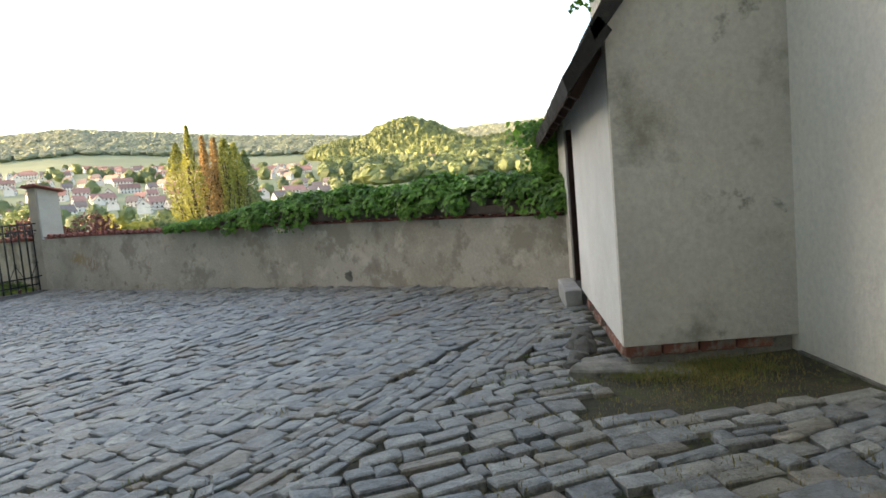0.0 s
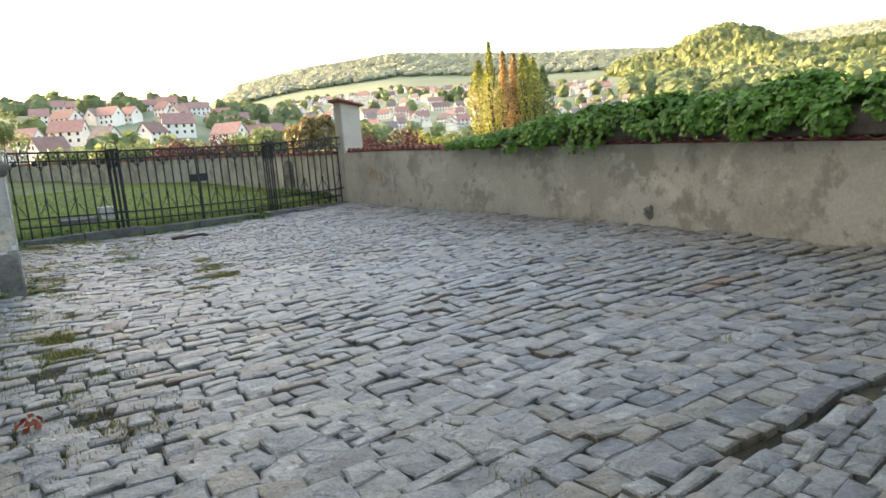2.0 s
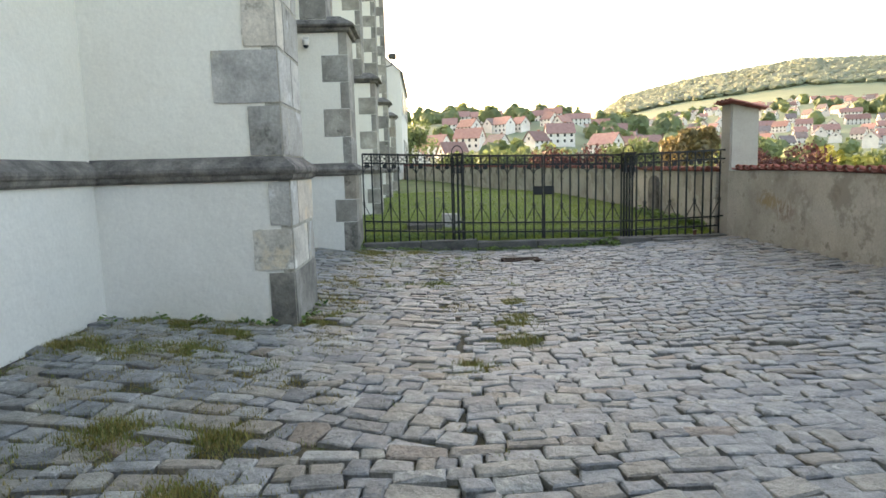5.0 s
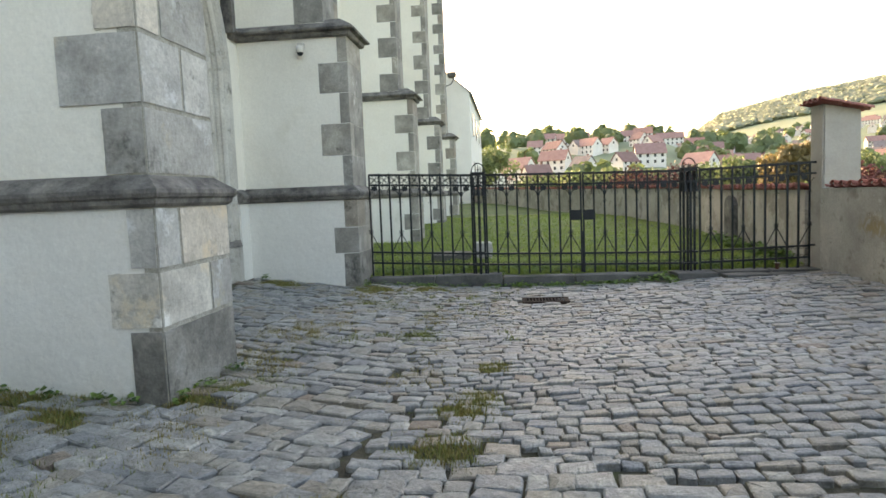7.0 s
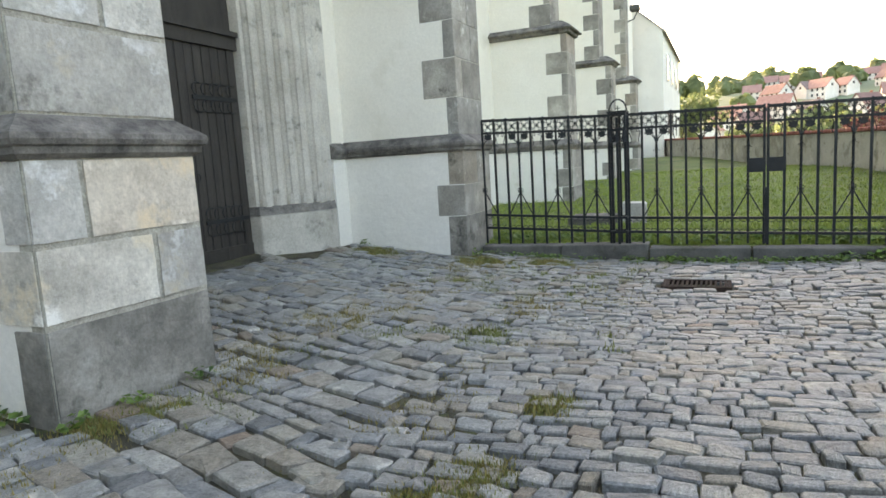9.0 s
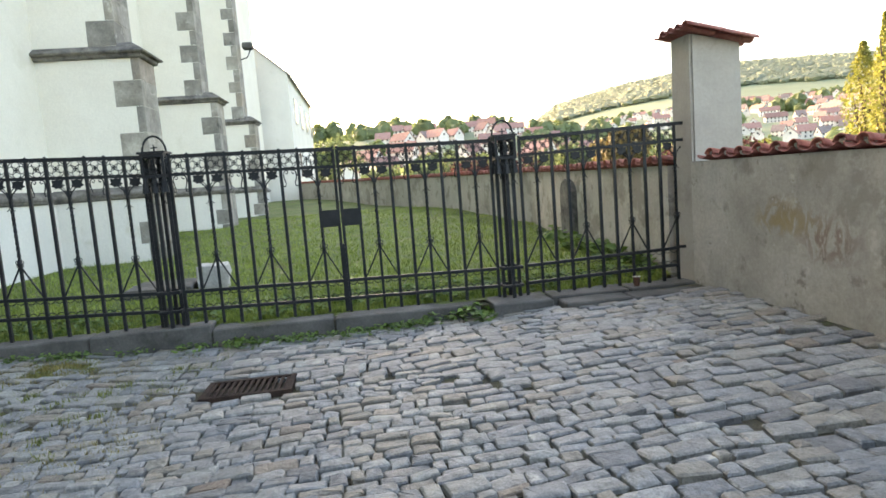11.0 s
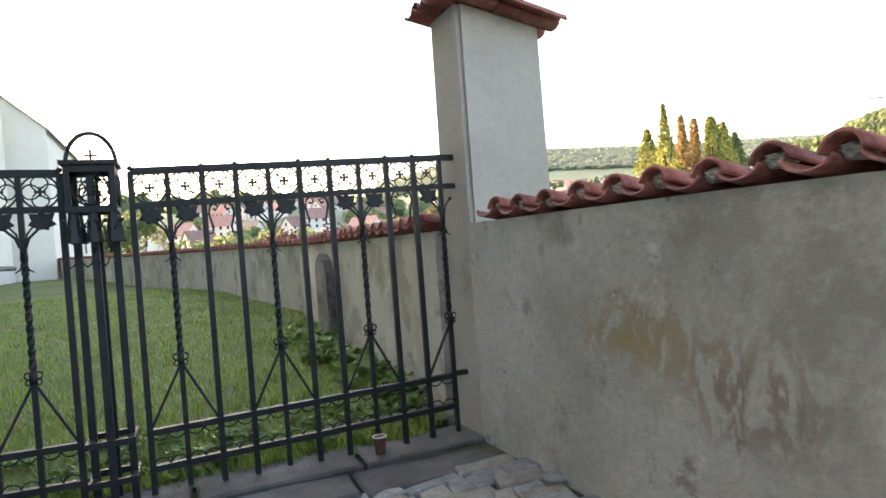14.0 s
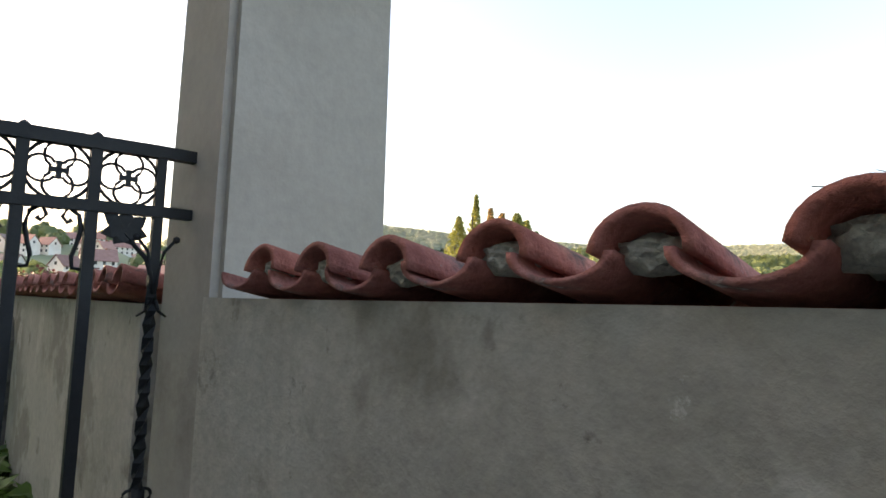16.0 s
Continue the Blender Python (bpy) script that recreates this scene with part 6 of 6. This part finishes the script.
for _ in range(90000):
    x, y = rnd.uniform(-14, 2.2), rnd.uniform(1.0, 12.5)
    u, v = uv_of(x, y)
    inside = any(a - 0.02 < u < b + 0.02 and v < 0.02 for a, b in BUTTRESS) or v < WV + 0.08 or (1.4 < u < 5.6 and v < -1.75)
    if inside or u > 6.2 or outside_wall(x, y) > -0.1 or x > 2.2 or (x > fx(y) - 0.03 and y > 4.1):
        continue
    if math.hypot(x - DR[0], y - DR[1]) < 0.45:
        continue
    b = bare(x, y) + 2.5 * min(0.4, turf(x, y))
    if rnd.random() > b * 0.85:
        continue
    p = Vector((x, y, yard(x, y) - 0.008))
    green = noise.noise((x * 0.9, y * 0.9, 8)) > 0.12
    patch = x > 1.0 and 3.2 < y < 4.3
    green = green and not (patch and rnd.random() < 0.8)
    if turf(x, y) > 0.05:
        green = rnd.random() < 0.45 + 0.4 * noise.noise((x * 5, y * 5, 3))
    blades(VG if green else VS, FG if green else FS, p, 11, (0.016 + 0.016 * rnd.random() + 0.014 * b) * (0.6 if patch else 1), 0.045, rnd)
tagged(mesh_object("joint_grass", VG, FG, M_JOINTGRASS), "tufts of green grass in the cobble joints", "grass", kind="stuff")
tagged(mesh_object("dry_grass", VS, FS, M_STRAW), "dry yellow grass and moss in the cobble joints", "grass", kind="stuff")

# ---- cobbles ----
def in_yard(x, y):
    u, v = uv_of(x, y)
    if outside_wall(x, y) > -0.03 or u > 6.28 or v < (-2.1 if 2.55 < u < 4.45 else WV + 0.08):
        return False
    if any(a - 0.04 < u < b + 0.04 and v < 0.05 for a, b in BUTTRESS):
        return False
    if 1.38 < u < 5.62 and v < -1.72 and not (2.55 < u < 4.45 and v > -2.1):
        return False
    if x > 2.2 or (y > 4.1 and x > fx(y) - 0.02):
        return False
    if abs(x - DR[0]) < 0.36 and abs(y - DR[1]) < 0.36:
        s_ = (x - DR[0]) * G_DIR[0] + (y - DR[1]) * G_DIR[1]
        d_ = (x - DR[0]) * E_DIR[0] + (y - DR[1]) * E_DIR[1]
        if abs(s_) < 0.37 and abs(d_) < 0.24:
            return False
    if x > 1.02 + 0.25 * noise.noise((x * 3, y * 3, 0)) and 3.3 + 0.2 * noise.noise((x * 2, y, 4)) < y < 4.2:
        return False
    if 5.75 < v - 0.0 and u > 5.95:
        return False
    return True


def zone(x, y):
    u, v = uv_of(x, y)
    d = (3.55 + 1.48 * (x + 1.0) - y) / 1.786
    if 0 < d < 0.62 and -1.15 < x < 0.95:
        return 4
    if y < 3.85 + 1.48 * (x + 1.0) - 0.3 and u < -3.2 and v > 0:
        return 1
    if v > 1.5 and ((x + 8.0) / 3.2) ** 2 + ((y - 10.3) / 2.5) ** 2 < 1:
        return 2
    if v < 1.55 and u > -3:
        return 3
    return 0


ZONES = ((57, 0.195, 0.132), (14, 0.195, 0.13), (63, 0.15, 0.105), (47, 0.2, 0.155), (58, 0.2, 0.078))
rnd = random.Random(3)
stones = []
for z_, (ang, ln, wd) in enumerate(ZONES):
    d = Vector((math.cos(radians(ang)), math.sin(radians(ang))))
    n = Vector((-d.y, d.x))
    o = Vector((-6, 7))
    r = -14.0
    while r < 14.0:
        w = wd * rnd.uniform(0.7, 1.35)
        s = -16 + rnd.uniform(0, ln)
        while s < 16:
            l = ln * rnd.choice((0.55, 0.72, 0.9, 1.0, 1.1, 1.25, 1.55)) * rnd.uniform(0.88, 1.12)
            p = o + d * (s + l / 2) + n * (r + w / 2)
            warp = 0.32 * math.sin(p.x * 0.45 + p.y * 0.3 + z_) + 0.16 * math.sin(p.x * 0.9 - p.y * 1.1)
            turn = ang + math.degrees(0.32 * 0.3 * math.cos(p.x * 0.45 + p.y * 0.3 + z_) * 0.6)
            p = p + n * (warp + 0.05 * noise.noise((p.x * 1.3, p.y * 1.3, z_ + 0.5)) + rnd.gauss(0, 0.006))
            if -14.6 < p.x < 2.3 and -3.5 < p.y < 16.5 and zone(p.x, p.y) == z_ and in_yard(p.x, p.y):
                if rnd.random() > min(0.07, bare(p.x, p.y) * 0.1) + (0.4 if turf(p.x, p.y) > 0.3 else 0):
                    stones.append((p.x, p.y, l - rnd.uniform(0.003, 0.013), w - rnd.uniform(0.003, 0.012), turn + rnd.gauss(0, 3.5) + 9 * noise.noise((p.x * 1.1, p.y * 1.1, z_ + 3.3))))
            s += l
        r += w


def outline(l, w, rn, jit):
    """Eight points round a worn block."""
    a, b = l / 2, w / 2
    c = min(a, b) * rn.uniform(0.08, 0.24)
    pts = [(-a + c, -b), (a - c, -b), (a, -b + c), (a, b - c), (a - c, b), (-a + c, b), (-a, b - c), (-a, -b + c)]
    return [(x + rn.uniform(-jit, jit), y + rn.uniform(-jit, jit)) for x, y in pts]


def stone_into(V, F, m, l, w, rn, lift=0.0):
    jit = min(l, w) * 0.1
    base = outline(l, w, rn, jit)
    k = len(V)
    tx, ty = rn.gauss(0, 0.045), rn.gauss(0, 0.065)
    e = min(0.011, min(l, w) * 0.09)
    for q, dz_ in ((1.0, -0.07), (1.0, -0.008), (None, 0.0)):
        for x, y in base:
            if q is None:
                sx, sy = 1 - 2 * e / l, 1 - 2 * e / w
                x, y = x * sx, y * sy
            zz_ = dz_ + (x * tx + y * ty if dz_ > -0.05 else 0) + lift + (rn.uniform(-0.003, 0.003) if q is None else 0)
            V.append(tuple(m @ Vector((x, y, zz_))))
    V.append(tuple(m @ Vector((rn.uniform(-0.2, 0.2) * l, rn.uniform(-0.2, 0.2) * w, 0.004 + lift + rn.uniform(-0.002, 0.004)))))
    for row in (0, 8):
        for i in range(8):
            F.append((k + row + i, k + row + (i + 1) % 8, k + row + 8 + (i + 1) % 8, k + row + 8 + i))
    for i in range(8):
        F.append((k + 16 + i, k + 16 + (i + 1) % 8, k + 24))


POOL = []
for i in range(14):
    V, F = [], []
    stone_into(V, F, Matrix.Identity(4), 0.19, 0.12, random.Random(100 + i))
    me = bpy.data.meshes.new("cobble")
    me.from_pydata(V, [], F)
    me.materials.append(M_SETT)
    POOL.append(me)

V, F = [], []
single = 0
for x, y, l, w, turn in stones:
    z = yard(x, y)
    gx = (yard(x + 0.1, y) - yard(x - 0.1, y)) / 0.2
    gy = (yard(x, y + 0.1) - yard(x, y - 0.1)) / 0.2
    nrm = Vector((-gx, -gy, 1)).normalized()
    m = Matrix.Translation((x, y, z + rnd.gauss(0.0, 0.006) + 0.012 * noise.noise((x * 1.5, y * 1.5, 6)))) @ Vector((0, 0, 1)).rotation_difference(nrm).to_matrix().to_4x4() @ pose(0, 0, 0, 0, 0, turn)
    if single < 300 and -8.6 < x < -5.6 and 8.3 < y < 10.6:
        single += 1
        shared("cobble", POOL[rnd.randrange(14)], m @ Matrix.Diagonal((l / 0.19, w / 0.12, 1, 1)), yard_ob)
    else:
        stone_into(V, F, m, l, w, rnd)
ob = mesh_object("cobbles", V, F, M_COBBLE, yard_ob)
tagged(ob, "worn grey cobblestones in uneven rows", kind="stuff")

# a small red-leaved seedling between the stones
V, F = [], []
c = Vector((-3.7, 3.83, 0))
c.z = yard(c.x, c.y)
for _ in range(16):
    a = rnd.uniform(0, 6.28)
    leaf_into(V, F, c + Vector((math.cos(a) * 0.06, math.sin(a) * 0.06, 0.02 + 0.05 * rnd.random())), Vector((math.cos(a), math.sin(a), 0.6)), 0.045, rnd.uniform(0, 6.28))
tagged(mesh_object("red_seedling", V, F, leafy("red_seedling_leaf", (0.2, 0.04, 0.02), (0.4, 0.1, 0.05), 0.3, 6)), "small red-leaved seedling between cobbles", "weed")

# a bare arching shoot beyond the wall
shoot = thing("sapling", "thin bare arching sapling shoot beyond the wall", "sapling", m=Matrix.Translation((-6.3, 18.3, -2.5)))
bm = bmesh.new()
sweep(bm, [(-6.3, 18.3, -2.6), (-6.35, 18.25, -1.0), (-6.5, 18.1, 0.4), (-6.9, 17.95, 1.2), (-7.4, 17.85, 1.58), (-7.8, 17.8, 1.68), (-8.22, 17.8, 1.7)], [0.05, 0.045, 0.035, 0.025, 0.018, 0.013, 0.006], 6)
part("stem", bm, M_BARK, shoot)
for k, (a, b) in enumerate((((-7.5, 17.85, 1.6), (-7.95, 17.7, 1.55)), ((-7.7, 17.8, 1.66), (-7.95, 17.85, 1.78)), ((-7.2, 17.88, 1.45), (-7.35, 17.9, 1.75)))):
    bm = bmesh.new()
    sweep(bm, [a, tuple((p + q) / 2 + (0.02 if i == 2 else 0) for i, (p, q) in enumerate(zip(a, b))), b], [0.011, 0.008, 0.004], 5)
    part("twig", bm, M_BARK, shoot)
